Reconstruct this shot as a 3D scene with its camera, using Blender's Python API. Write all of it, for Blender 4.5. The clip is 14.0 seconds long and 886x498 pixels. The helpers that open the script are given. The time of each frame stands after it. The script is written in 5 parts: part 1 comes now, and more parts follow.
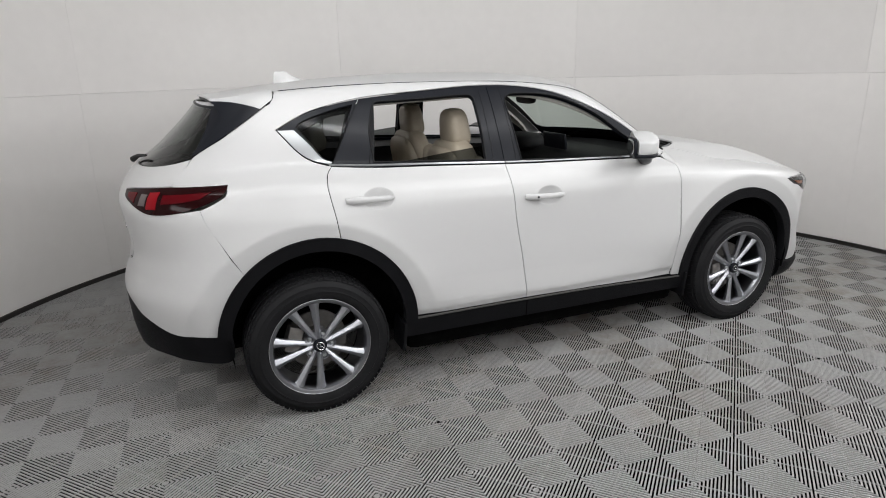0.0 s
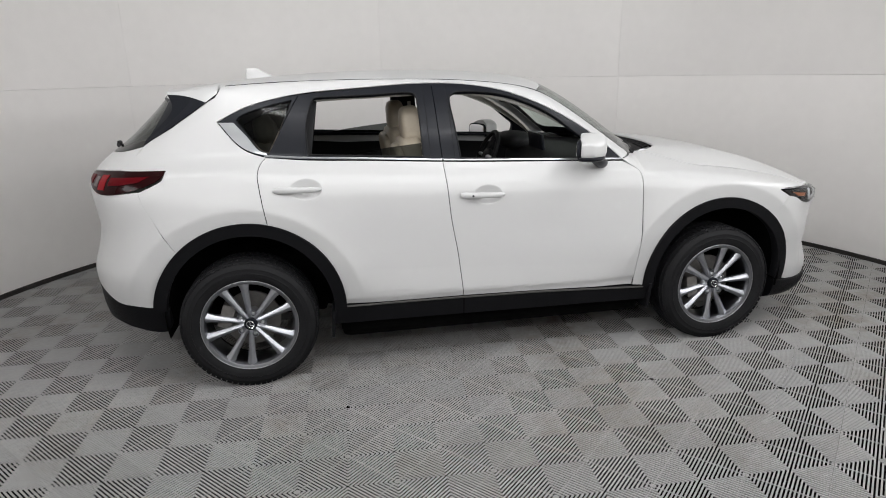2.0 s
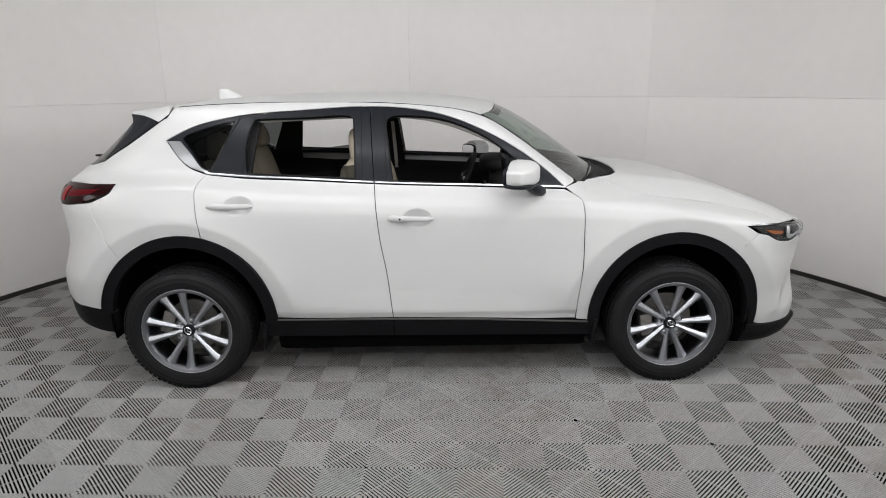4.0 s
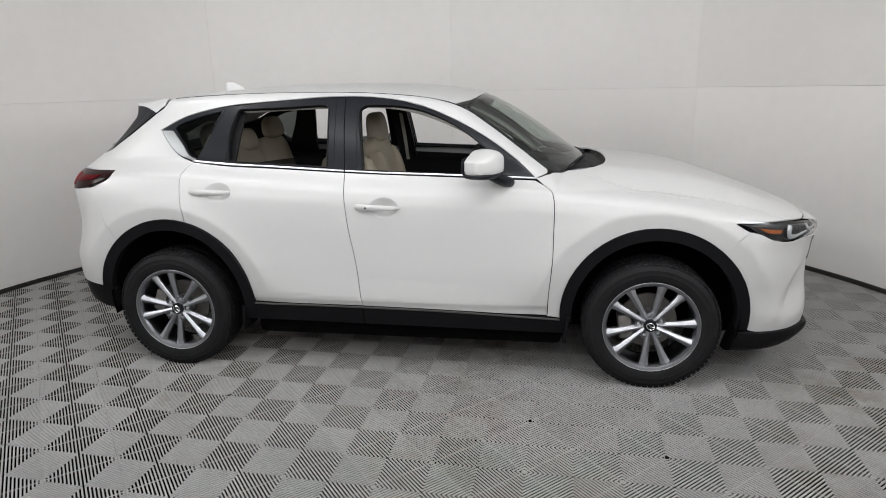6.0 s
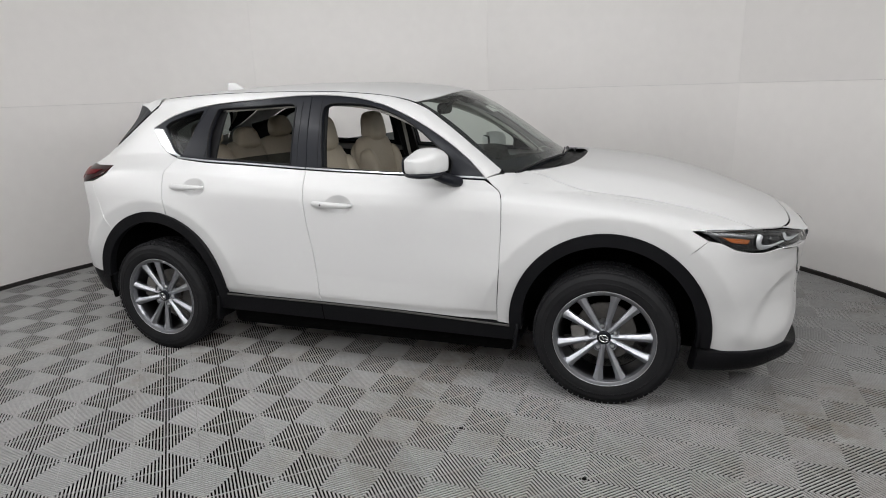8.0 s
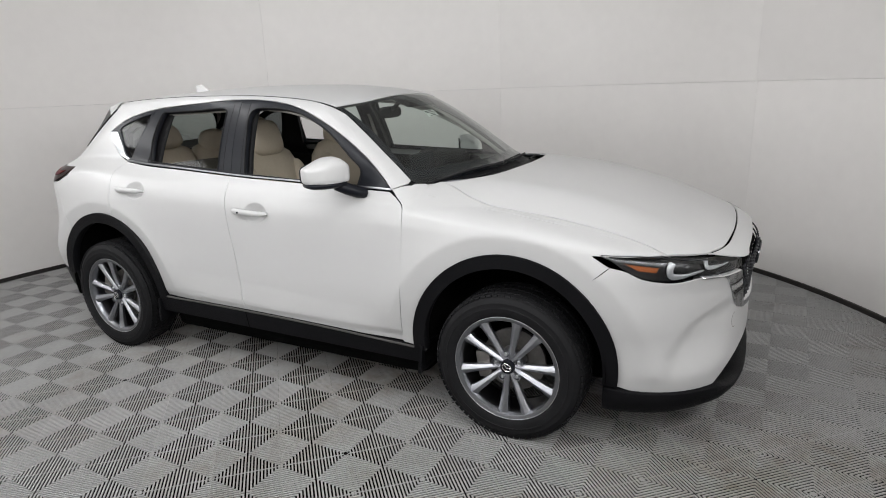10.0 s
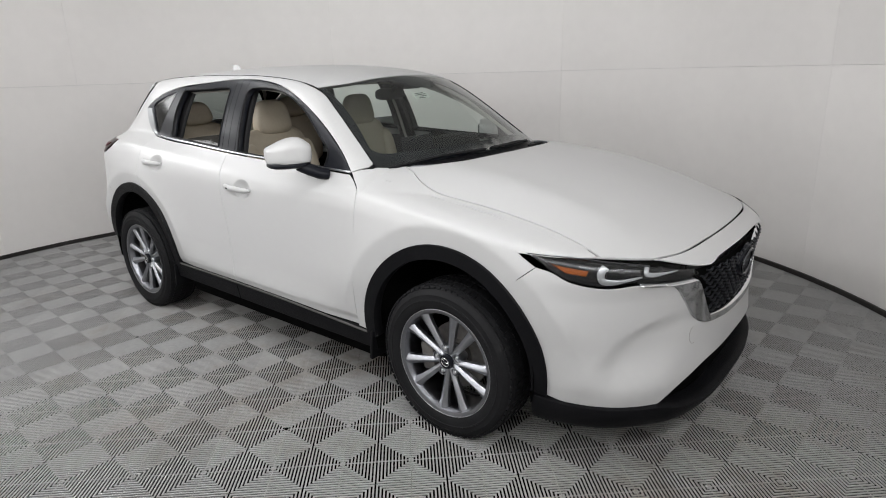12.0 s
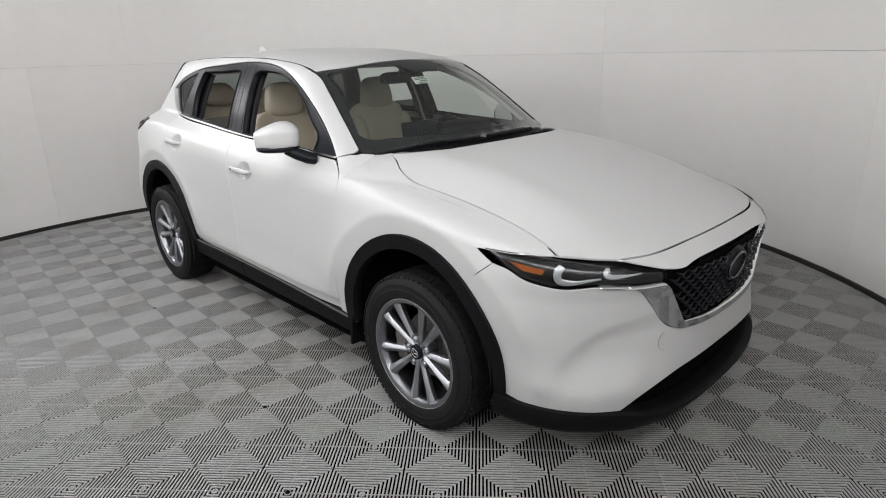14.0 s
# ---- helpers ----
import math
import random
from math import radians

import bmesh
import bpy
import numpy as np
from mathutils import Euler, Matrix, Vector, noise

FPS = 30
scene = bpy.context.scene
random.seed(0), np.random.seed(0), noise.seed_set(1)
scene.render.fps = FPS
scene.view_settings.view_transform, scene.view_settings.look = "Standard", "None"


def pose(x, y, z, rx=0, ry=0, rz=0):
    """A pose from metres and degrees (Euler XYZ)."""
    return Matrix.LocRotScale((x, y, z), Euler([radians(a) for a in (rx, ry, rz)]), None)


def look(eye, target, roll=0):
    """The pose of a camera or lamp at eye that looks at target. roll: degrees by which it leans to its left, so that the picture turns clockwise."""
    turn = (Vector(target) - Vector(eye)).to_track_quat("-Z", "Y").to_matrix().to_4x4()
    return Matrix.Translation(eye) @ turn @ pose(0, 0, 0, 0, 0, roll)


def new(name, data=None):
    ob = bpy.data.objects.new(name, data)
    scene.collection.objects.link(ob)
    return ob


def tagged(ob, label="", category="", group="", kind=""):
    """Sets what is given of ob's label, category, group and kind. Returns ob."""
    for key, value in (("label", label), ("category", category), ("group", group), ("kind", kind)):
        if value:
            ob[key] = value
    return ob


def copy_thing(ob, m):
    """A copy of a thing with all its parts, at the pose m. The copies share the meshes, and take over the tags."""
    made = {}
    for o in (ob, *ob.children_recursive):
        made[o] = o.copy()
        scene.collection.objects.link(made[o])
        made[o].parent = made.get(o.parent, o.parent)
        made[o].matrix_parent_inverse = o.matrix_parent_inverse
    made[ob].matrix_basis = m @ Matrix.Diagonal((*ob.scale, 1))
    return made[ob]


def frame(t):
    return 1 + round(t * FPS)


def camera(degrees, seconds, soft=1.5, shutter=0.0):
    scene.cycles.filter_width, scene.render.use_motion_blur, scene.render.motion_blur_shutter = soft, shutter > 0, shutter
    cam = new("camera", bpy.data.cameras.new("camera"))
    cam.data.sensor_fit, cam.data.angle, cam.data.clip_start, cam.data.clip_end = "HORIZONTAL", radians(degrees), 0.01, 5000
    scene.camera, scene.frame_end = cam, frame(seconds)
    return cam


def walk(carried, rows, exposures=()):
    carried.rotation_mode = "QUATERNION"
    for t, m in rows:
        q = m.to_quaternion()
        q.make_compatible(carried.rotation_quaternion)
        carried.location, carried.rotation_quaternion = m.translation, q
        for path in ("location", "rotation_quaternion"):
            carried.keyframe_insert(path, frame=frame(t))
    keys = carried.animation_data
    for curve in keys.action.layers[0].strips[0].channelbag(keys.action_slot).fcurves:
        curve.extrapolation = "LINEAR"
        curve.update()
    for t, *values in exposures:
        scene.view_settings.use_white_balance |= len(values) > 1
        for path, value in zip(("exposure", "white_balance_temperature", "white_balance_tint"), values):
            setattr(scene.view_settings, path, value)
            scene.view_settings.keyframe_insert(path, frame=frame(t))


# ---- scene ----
cam = camera(72.6, 14.0, soft=1.0)
PATH = [
    (0, (-0.444, -3.594, 1.619), (0.274, -1.814, 1.055), -1.5),
    (0.5, (-0.213, -3.662, 1.638), (0.426, -1.853, 1.073), -1.2),
    (1, (0.0, -3.772, 1.629), (0.542, -1.934, 1.057), -1.2),
    (1.5, (0.228, -3.892, 1.645), (0.682, -2.023, 1.096), -1.0),
    (2, (0.452, -3.928, 1.608), (0.81, -2.043, 1.041), -1.0),
    (2.5, (0.682, -3.93, 1.635), (0.945, -2.025, 1.083), -0.8),
    (3, (0.901, -3.97, 1.641), (1.081, -2.055, 1.09), -0.7),
    (3.2, (1.015, -3.998, 1.655), (1.161, -2.075, 1.124), -0.7),
    (5.3, (1.833, -4.008, 1.65), (1.657, -2.084, 1.132), -1.1),
    (5.5, (1.914, -4.001, 1.648), (1.699, -2.08, 1.133), -1.3),
    (6, (2.097, -3.935, 1.595), (1.792, -2.03, 1.07), -1.3),
    (6.5, (2.275, -3.869, 1.61), (1.871, -1.984, 1.076), -1.5),
    (7, (2.545, -3.839, 1.569), (2.058, -1.968, 1.059), -1.4),
    (7.5, (2.662, -3.841, 1.587), (2.102, -1.989, 1.08), -1.7),
    (8, (2.86, -3.707, 1.56), (2.23, -1.88, 1.045), -1.9),
    (8.2, (2.935, -3.66, 1.563), (2.303, -1.832, 1.057), -1.6),
    (10.3, (3.679, -3.141, 1.588), (2.718, -1.47, 1.055), -2.2),
    (10.5, (3.725, -3.123, 1.588), (2.719, -1.48, 1.051), -2.1),
    (11, (3.933, -2.98, 1.589), (2.868, -1.376, 1.048), -1.8),
    (11.5, (4.111, -2.852, 1.591), (2.976, -1.289, 1.076), -1.7),
    (12, (4.203, -2.695, 1.566), (2.989, -1.211, 0.996), -1.7),
    (12.5, (4.313, -2.527, 1.586), (3.034, -1.094, 1.029), -1.6),
    (13, (4.41, -2.424, 1.58), (3.086, -1.035, 1.016), -1.4),
    (13.5, (4.466, -2.378, 1.579), (3.107, -1.034, 0.991), -1.4),
    (14, (4.473, -2.381, 1.584), (3.101, -1.066, 0.958), -1.4),
]
walk(cam, [(t, look(eye, target, roll)) for t, eye, target, roll in PATH])

# ---- world, lamps ----
HALL_X, HALL_Y, HALL_R, HALL_H = 1.31, -0.61, 3.69, 3.05
world = bpy.data.worlds.new("world")
scene.world = world
world.use_nodes = True
world.node_tree.nodes["Background"].inputs["Color"].default_value = (0.9, 0.95, 1.0, 1)
world.node_tree.nodes["Background"].inputs["Strength"].default_value = 0.05
scene.view_settings.exposure = 0.0


def unseen_bar(angle, radius, z, length, width, watts, aim_r, aim_z):
    """An added soft lamp for an unseen source, turned along the round wall."""
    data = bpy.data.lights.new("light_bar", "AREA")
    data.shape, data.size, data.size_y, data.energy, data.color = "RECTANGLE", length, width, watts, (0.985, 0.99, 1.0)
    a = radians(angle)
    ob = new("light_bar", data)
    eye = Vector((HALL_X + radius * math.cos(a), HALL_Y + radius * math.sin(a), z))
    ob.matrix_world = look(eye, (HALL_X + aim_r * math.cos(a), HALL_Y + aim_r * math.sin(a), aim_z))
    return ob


# no fixtures known: top lamps added by the direction of the car's shadows
UNSEEN_TOP = [(-158, 13), (-126, 13), (-97, 13), (-68, 13), (-40, 13)]
for a, watts in UNSEEN_TOP:
    unseen_bar(a, 2.15, 2.95, 1.25, 0.12, watts, -2.0, 1.7)
# added broad lamps on the unseen wall behind the camera's way, lifting the sides
UNSEEN_SIDE = [(-160, 16), (-130, 13), (-102, 12), (-74, 12), (-50, 14), (-30, 18), (-12, 17)]
for a, watts in UNSEEN_SIDE:
    unseen_bar(a, 3.62, 2.20, 1.20, 0.50, watts, 0.0, 1.4)

# ---- materials ----
def material(name, colour, rough=0.5, metal=0.0, coat=0.0, bump=0.0, bump_scale=200.0, vary=0.0, vary_scale=3.0, spec=0.5, rand=0.0, coat_rough=0.03):
    m = bpy.data.materials.new(name)
    m.use_nodes = True
    nt = m.node_tree
    b = nt.nodes["Principled BSDF"]
    b.inputs["Base Color"].default_value = (*colour, 1)
    b.inputs["Roughness"].default_value = rough
    b.inputs["Metallic"].default_value = metal
    b.inputs["Coat Weight"].default_value = coat
    b.inputs["Coat Roughness"].default_value = coat_rough
    b.inputs["Specular IOR Level"].default_value = spec
    tc = nt.nodes.new("ShaderNodeTexCoord")
    if vary or rand:
        n = nt.nodes.new("ShaderNodeTexNoise")
        n.inputs["Scale"].default_value, n.inputs["Detail"].default_value = vary_scale, 6
        nt.links.new(tc.outputs["Object"], n.inputs["Vector"])
        n2 = nt.nodes.new("ShaderNodeTexNoise")
        n2.inputs["Scale"].default_value, n2.inputs["Detail"].default_value = vary_scale * 11, 4
        nt.links.new(tc.outputs["Object"], n2.inputs["Vector"])
        add = nt.nodes.new("ShaderNodeMath")
        add.operation = "MULTIPLY_ADD"
        nt.links.new(n2.outputs["Fac"], add.inputs[0])
        add.inputs[1].default_value = 0.5
        nt.links.new(n.outputs["Fac"], add.inputs[2])
        mr = nt.nodes.new("ShaderNodeMapRange")
        mr.inputs["From Min"].default_value, mr.inputs["From Max"].default_value = 0.45, 1.05
        mr.inputs["To Min"].default_value, mr.inputs["To Max"].default_value = 1 - vary, 1 + vary
        nt.links.new(add.outputs[0], mr.inputs["Value"])
        last = mr.outputs[0]
        if rand:
            oi = nt.nodes.new("ShaderNodeObjectInfo")
            mr2 = nt.nodes.new("ShaderNodeMapRange")
            mr2.inputs["To Min"].default_value, mr2.inputs["To Max"].default_value = 1 - rand, 1 + rand
            nt.links.new(oi.outputs["Random"], mr2.inputs["Value"])
            mul = nt.nodes.new("ShaderNodeMath")
            mul.operation = "MULTIPLY"
            nt.links.new(last, mul.inputs[0])
            nt.links.new(mr2.outputs[0], mul.inputs[1])
            last = mul.outputs[0]
        sc = nt.nodes.new("ShaderNodeVectorMath")
        sc.operation = "SCALE"
        sc.inputs[0].default_value = colour
        nt.links.new(last, sc.inputs["Scale"])
        nt.links.new(sc.outputs[0], b.inputs["Base Color"])
    if bump:
        n = nt.nodes.new("ShaderNodeTexNoise")
        n.inputs["Scale"].default_value, n.inputs["Detail"].default_value = bump_scale, 4
        nt.links.new(tc.outputs["Object"], n.inputs["Vector"])
        bp = nt.nodes.new("ShaderNodeBump")
        bp.inputs["Strength"].default_value, bp.inputs["Distance"].default_value = bump, 0.002
        nt.links.new(n.outputs["Fac"], bp.inputs["Height"])
        nt.links.new(bp.outputs[0], b.inputs["Normal"])
    return m


def glass(name, tint, rough=0.0, ior=1.5):
    """Thin clear or tinted pane: lets light through by its tint, with a sharp gloss."""
    m = bpy.data.materials.new(name)
    m.use_nodes = True
    nt = m.node_tree
    nt.nodes.remove(nt.nodes["Principled BSDF"])
    t, g, mix, lw = (nt.nodes.new(k) for k in ("ShaderNodeBsdfTransparent", "ShaderNodeBsdfGlossy", "ShaderNodeMixShader", "ShaderNodeLayerWeight"))
    lw.inputs["Blend"].default_value = 0.5
    power, fr = nt.nodes.new("ShaderNodeMath"), nt.nodes.new("ShaderNodeMath")
    power.operation, fr.operation = "POWER", "MULTIPLY_ADD"
    nt.links.new(lw.outputs["Facing"], power.inputs[0])
    power.inputs[1].default_value = 5.0
    nt.links.new(power.outputs[0], fr.inputs[0])
    f0 = ((ior - 1) / (ior + 1)) ** 2
    fr.inputs[1].default_value, fr.inputs[2].default_value = 1 - 2 * f0, 2 * f0
    t.inputs["Color"].default_value = (*tint, 1)
    g.inputs["Roughness"].default_value = rough
    nt.links.new(fr.outputs[0], mix.inputs[0])
    nt.links.new(t.outputs[0], mix.inputs[1])
    nt.links.new(g.outputs[0], mix.inputs[2])
    nt.links.new(mix.outputs[0], nt.nodes["Material Output"].inputs["Surface"])
    return m


PAINT = material("pearl_white_paint", (0.495, 0.495, 0.495), rough=0.44, coat=0.5, coat_rough=0.30, spec=0.4, vary=0.01, vary_scale=2)
CLAD = material("black_grained_plastic", (0.0055, 0.0055, 0.0065), rough=0.5, spec=0.10, bump=0.25, bump_scale=700, vary=0.15, vary_scale=8)
GLOSS_BLACK = material("gloss_black_trim", (0.009, 0.010, 0.0135), rough=0.36, spec=0.14, coat=0.04, coat_rough=0.12)
STRIP = material("dull_silver_strip", (0.36, 0.37, 0.38), rough=0.28, metal=1.0)
TRIM_LIGHT = material("pale_grey_pillar_trim", (0.40, 0.39, 0.36), rough=0.85, bump=0.15, bump_scale=300)
SMOKE = material("smoked_red_lamp", (0.012, 0.0012, 0.0016), rough=0.12, spec=0.10)
LENS_GREY = material("grey_lens", (0.10, 0.082, 0.082), rough=0.3, spec=0.2)
RED_DEEP = material("deep_red_lens", (0.075, 0.0015, 0.004), rough=0.3, spec=0.06)
DARK = material("dark_underside", (0.003, 0.003, 0.003), rough=0.95, spec=0.03, vary=0.3, vary_scale=12)
RUBBER = material("tyre_rubber", (0.0105, 0.0105, 0.0115), rough=0.62, spec=0.15, bump=0.2, bump_scale=400, vary=0.25, vary_scale=9)
CHROME = material("chrome", (0.80, 0.81, 0.83), rough=0.08, metal=1.0)
DARK_CHROME = material("dark_chrome", (0.16, 0.165, 0.175), rough=0.12, metal=1.0)
SATIN = material("satin_chrome", (0.66, 0.67, 0.69), rough=0.38, metal=1.0)
ALLOY = material("grey_alloy", (0.40, 0.41, 0.44), rough=0.36, metal=1.0, coat=0.5, vary=0.06, vary_scale=20)
ALLOY_DARK = material("dark_grey_alloy", (0.25, 0.255, 0.275), rough=0.30, metal=1.0, coat=0.3, vary=0.06, vary_scale=20)
IRON = material("brake_iron", (0.20, 0.19, 0.18), rough=0.5, metal=0.8, vary=0.2, vary_scale=30)
LEATHER = material("beige_leather", (0.42, 0.365, 0.285), rough=0.5, bump=0.3, bump_scale=350, vary=0.08, vary_scale=6)
TRIM_IN = material("black_cabin_plastic", (0.012, 0.012, 0.013), rough=0.6, spec=0.2, bump=0.2, bump_scale=500)
TRIM_GREY = material("grey_cabin_lining", (0.20, 0.19, 0.17), rough=0.85, bump=0.2, bump_scale=300)
CLEAR = glass("windscreen_glass", (0.66, 0.74, 0.695), ior=1.55)
TINT = glass("privacy_glass", (0.14, 0.15, 0.148), rough=0.08, ior=1.15)
REAR_GLASS = glass("dark_rear_glass", (0.27, 0.30, 0.285), rough=0.04, ior=1.5)
LENS_CLEAR = glass("clear_lens", (0.72, 0.73, 0.74), rough=0.12, ior=1.26)
AMBER = material("amber_reflector", (0.34, 0.085, 0.010), rough=0.3, coat=0.6)
RED = material("red_lens", (0.016, 0.0015, 0.002), rough=0.16, coat=0.5)
RED_BRIGHT = material("bright_red_lens", (0.19, 0.004, 0.008), rough=0.3, spec=0.08)
LAMP_GREY = material("lamp_reflector", (0.62, 0.63, 0.64), rough=0.42, metal=0.6)
LAMP_DARK = material("smoked_lamp_housing", (0.006, 0.0062, 0.0068), rough=0.25, coat=0.2)
# rand gives each wall sheet its own tone, standing in for differing facet shading
WALL = material("off_white_wall_panel", (0.81, 0.79, 0.772), rough=0.34, rand=0.06, vary=0.035, vary_scale=0.9, bump=0.04, bump_scale=60)
SEAT_DARK = material("dark_seat_back", (0.05, 0.048, 0.045), rough=0.6, bump=0.2, bump_scale=350)
BASE = material("black_baseboard", (0.02, 0.017, 0.016), rough=0.5, vary=0.3, vary_scale=5)
CEIL = material("bounce_ceiling", (0.72, 0.72, 0.71), rough=0.8, vary=0.05, vary_scale=1)
TILE = material("grey_floor_tile", (0.36, 0.36, 0.355), rough=0.6, spec=0.3, bump=0.15, bump_scale=150)


def dirty(m, colour, dirt):
    """Grey plastic with brown scuffed patches and paler wear, laid out over the whole floor."""
    nt = m.node_tree
    g = nt.nodes.new("ShaderNodeNewGeometry")

    def cloud(scale, lo, hi, detail=6):
        n, r = nt.nodes.new("ShaderNodeTexNoise"), nt.nodes.new("ShaderNodeMapRange")
        n.inputs["Scale"].default_value, n.inputs["Detail"].default_value, n.inputs["Roughness"].default_value = scale, detail, .65
        nt.links.new(g.outputs["Position"], n.inputs["Vector"])
        r.inputs["From Min"].default_value, r.inputs["From Max"].default_value = lo, hi
        nt.links.new(n.outputs["Fac"], r.inputs["Value"])
        return r.outputs[0]
    mix, wear, oi, tone = nt.nodes.new("ShaderNodeMix"), nt.nodes.new("ShaderNodeMix"), nt.nodes.new("ShaderNodeObjectInfo"), nt.nodes.new("ShaderNodeMapRange")
    mix.data_type = wear.data_type = "RGBA"
    mix.inputs["A"].default_value, mix.inputs["B"].default_value = (*colour, 1), (*dirt, 1)
    mul = nt.nodes.new("ShaderNodeMath")
    mul.operation = "MULTIPLY"
    nt.links.new(cloud(.75, .50, .74), mul.inputs[0])
    nt.links.new(cloud(9, .35, .65), mul.inputs[1])
    nt.links.new(mul.outputs[0], mix.inputs["Factor"])
    wear.blend_type = "MULTIPLY"
    wear.inputs["Factor"].default_value = 1
    tone.inputs["To Min"].default_value, tone.inputs["To Max"].default_value = .94, 1.05
    nt.links.new(oi.outputs["Random"], tone.inputs["Value"])
    m2 = nt.nodes.new("ShaderNodeMath")
    m2.operation = "MULTIPLY"
    grain = cloud(40, .2, .8, 3)
    lift = nt.nodes.new("ShaderNodeMapRange")
    lift.inputs["To Min"].default_value, lift.inputs["To Max"].default_value = .86, 1.12
    nt.links.new(grain, lift.inputs["Value"])
    nt.links.new(lift.outputs[0], m2.inputs[0])
    nt.links.new(tone.outputs[0], m2.inputs[1])
    nt.links.new(mix.outputs["Result"], wear.inputs["A"])
    nt.links.new(m2.outputs[0], wear.inputs["B"])
    nt.links.new(wear.outputs["Result"], nt.nodes["Principled BSDF"].inputs["Base Color"])


dirty(TILE, (0.37, 0.369, 0.365), (0.20, 0.165, 0.125))
# albedo held near black, which puts the shade of the rib gaps into the colour
SUB = material("gap_shade_black", (0.004, 0.004, 0.004), rough=0.95, spec=0.05, vary=0.3, vary_scale=4)
PAPER = material("paper_label", (0.75, 0.75, 0.72), rough=0.7)
INK = material("label_ink", (0.05, 0.05, 0.05), rough=0.7)

# ---- the car's outer form: a solid bounded by a top field and a side field ----
REAR_AXLE, FRONT_AXLE, AXLE_Z = 0.0, 2.698, 0.348


def pchip(*pts):
    """A smooth curve through points that never overshoots them."""
    xs, ys = np.array(sorted(pts), float).T
    h, d = np.diff(xs), np.diff(ys) / np.diff(xs)
    m = np.zeros(len(xs))
    for i in range(1, len(xs) - 1):
        if d[i - 1] * d[i] > 0:
            w1, w2 = 2 * h[i] + h[i - 1], h[i] + 2 * h[i - 1]
            m[i] = (w1 + w2) / (w1 / d[i - 1] + w2 / d[i])
    m[0], m[-1] = d[0], d[-1]

    def f(x):
        x = np.asarray(x, float)
        i = np.clip(np.searchsorted(xs, x) - 1, 0, len(h) - 1)
        u = (x - xs[i]) / h[i]
        inside = ys[i] * (1 + 2 * u) * (1 - u) ** 2 + h[i] * m[i] * u * (1 - u) ** 2 + ys[i + 1] * u * u * (3 - 2 * u) + h[i] * m[i + 1] * u * u * (u - 1)
        return np.where(u < 0, ys[0] + m[0] * (x - xs[0]), np.where(u > 1, ys[-1] + m[-1] * (x - xs[-1]), inside))
    return f


# half width by height at mid length
HALF = pchip((0.10, .80), (0.20, .835), (0.30, .852), (0.40, .866), (0.52, .874), (0.66, .876), (0.80, .872), (0.90, .866), (0.97, .860),
             (1.02, .846), (1.06, .824), (1.10, .796), (1.13, .780), (1.25, .738), (1.40, .672), (1.50, .615), (1.56, .572), (1.70, .44))
LOW_TAPER = pchip((-1.0, .90), (-.5, .965), (0, .985), (.5, .995), (1.3, 1.0), (2.2, .995), (2.7, .99), (3.1, .98), (3.6, .95))
UP_TAPER = pchip((-1.0, .80), (-.4, .86), (0, .905), (.5, .955), (1.2, 1.0), (1.7, 1.0), (2.2, .985), (2.7, .96))
BELT = pchip((-1.0, 1.16), (-.4, 1.185), (-.1, 1.20), (.15, 1.192), (.6, 1.168), (1.06, 1.147), (2.1, 1.108), (3.0, 1.07))
NOSE_POWER = pchip((0.1, 2.9), (.35, 2.9), (.55, 2.5), (.72, 2.5), (.9, 2.8), (1.2, 2.8))
NOSE = pchip((0.10, 3.54), (0.20, 3.60), (0.30, 3.645), (0.45, 3.645), (0.60, 3.645), (0.74, 3.655), (0.83, 3.665), (0.90, 3.635), (1.0, 3.55), (1.3, 3.2))
TAIL = pchip((0.10, -.72), (0.25, -.81), (0.45, -.865), (0.62, -.872), (0.75, -.832), (.85, -.812), (0.95, -.822), (1.05, -.835), (1.13, -.805), (1.30, -.61), (1.45, -.455), (1.56, -.36), (1.7, -.2))
ROOF = pchip((-.6, 1.475), (-.35, 1.53), (0, 1.578), (.4, 1.607), (.8, 1.618), (1.2, 1.612), (1.5, 1.590), (1.75, 1.548), (1.9, 1.482), (2.05, 1.39), (2.404, 1.138), (2.8, .87), (3.6, .3))
HOOD = pchip((1.5, 1.17), (2.2, 1.122), (2.5, 1.105), (2.8, 1.075), (3.1, 1.022), (3.3, .975), (3.45, .930), (3.56, .887), (3.64, .845), (3.8, .7))


def smooth(a, b, x):
    u = np.clip((x - a) / (b - a), 0, 1)
    return u * u * (3 - 2 * u)


def top_field(x, y):
    ay = np.abs(y)
    xi = x + .23 * (ay / .69) ** 2
    g = ROOF(xi)
    g = g - .045 * np.clip((g - 1.10) / .45, 0, 1.2) * (ay / .6) ** 2.2
    wide = .715 + .10 * (1 - smooth(2.25, 2.65, x))
    dome = .047 * (1 - smooth(2.85, 3.50, x)) * (1 - np.minimum(ay / wide, 1.0) ** 5)
    h = dome + HOOD(x + .05 * (ay / .7) ** 2) - .05 * (ay / .75) ** 3 + .012 * np.exp(-((ay - .52) / .10) ** 2) * smooth(2.2, 2.5, x) * (1 - smooth(3.2, 3.55, x))
    return np.maximum(g, h)


def ridge(e, inner, outer, edge=.010):
    """A crest: falls away at two paces on its sides, rounded at the top."""
    a = np.sqrt(e * e + edge * edge) - edge
    return np.exp(-a / np.where(e < 0, inner, outer))


def arch_swell(x, z):
    s = 0
    for a in (REAR_AXLE, FRONT_AXLE):
        r = np.hypot(x - a, z - AXLE_Z)
        s = s + .030 * ridge(r - .612, .17, .12, .010) * smooth(.34, .66, z) * (1 - smooth(.98, 1.12, z))
    return s


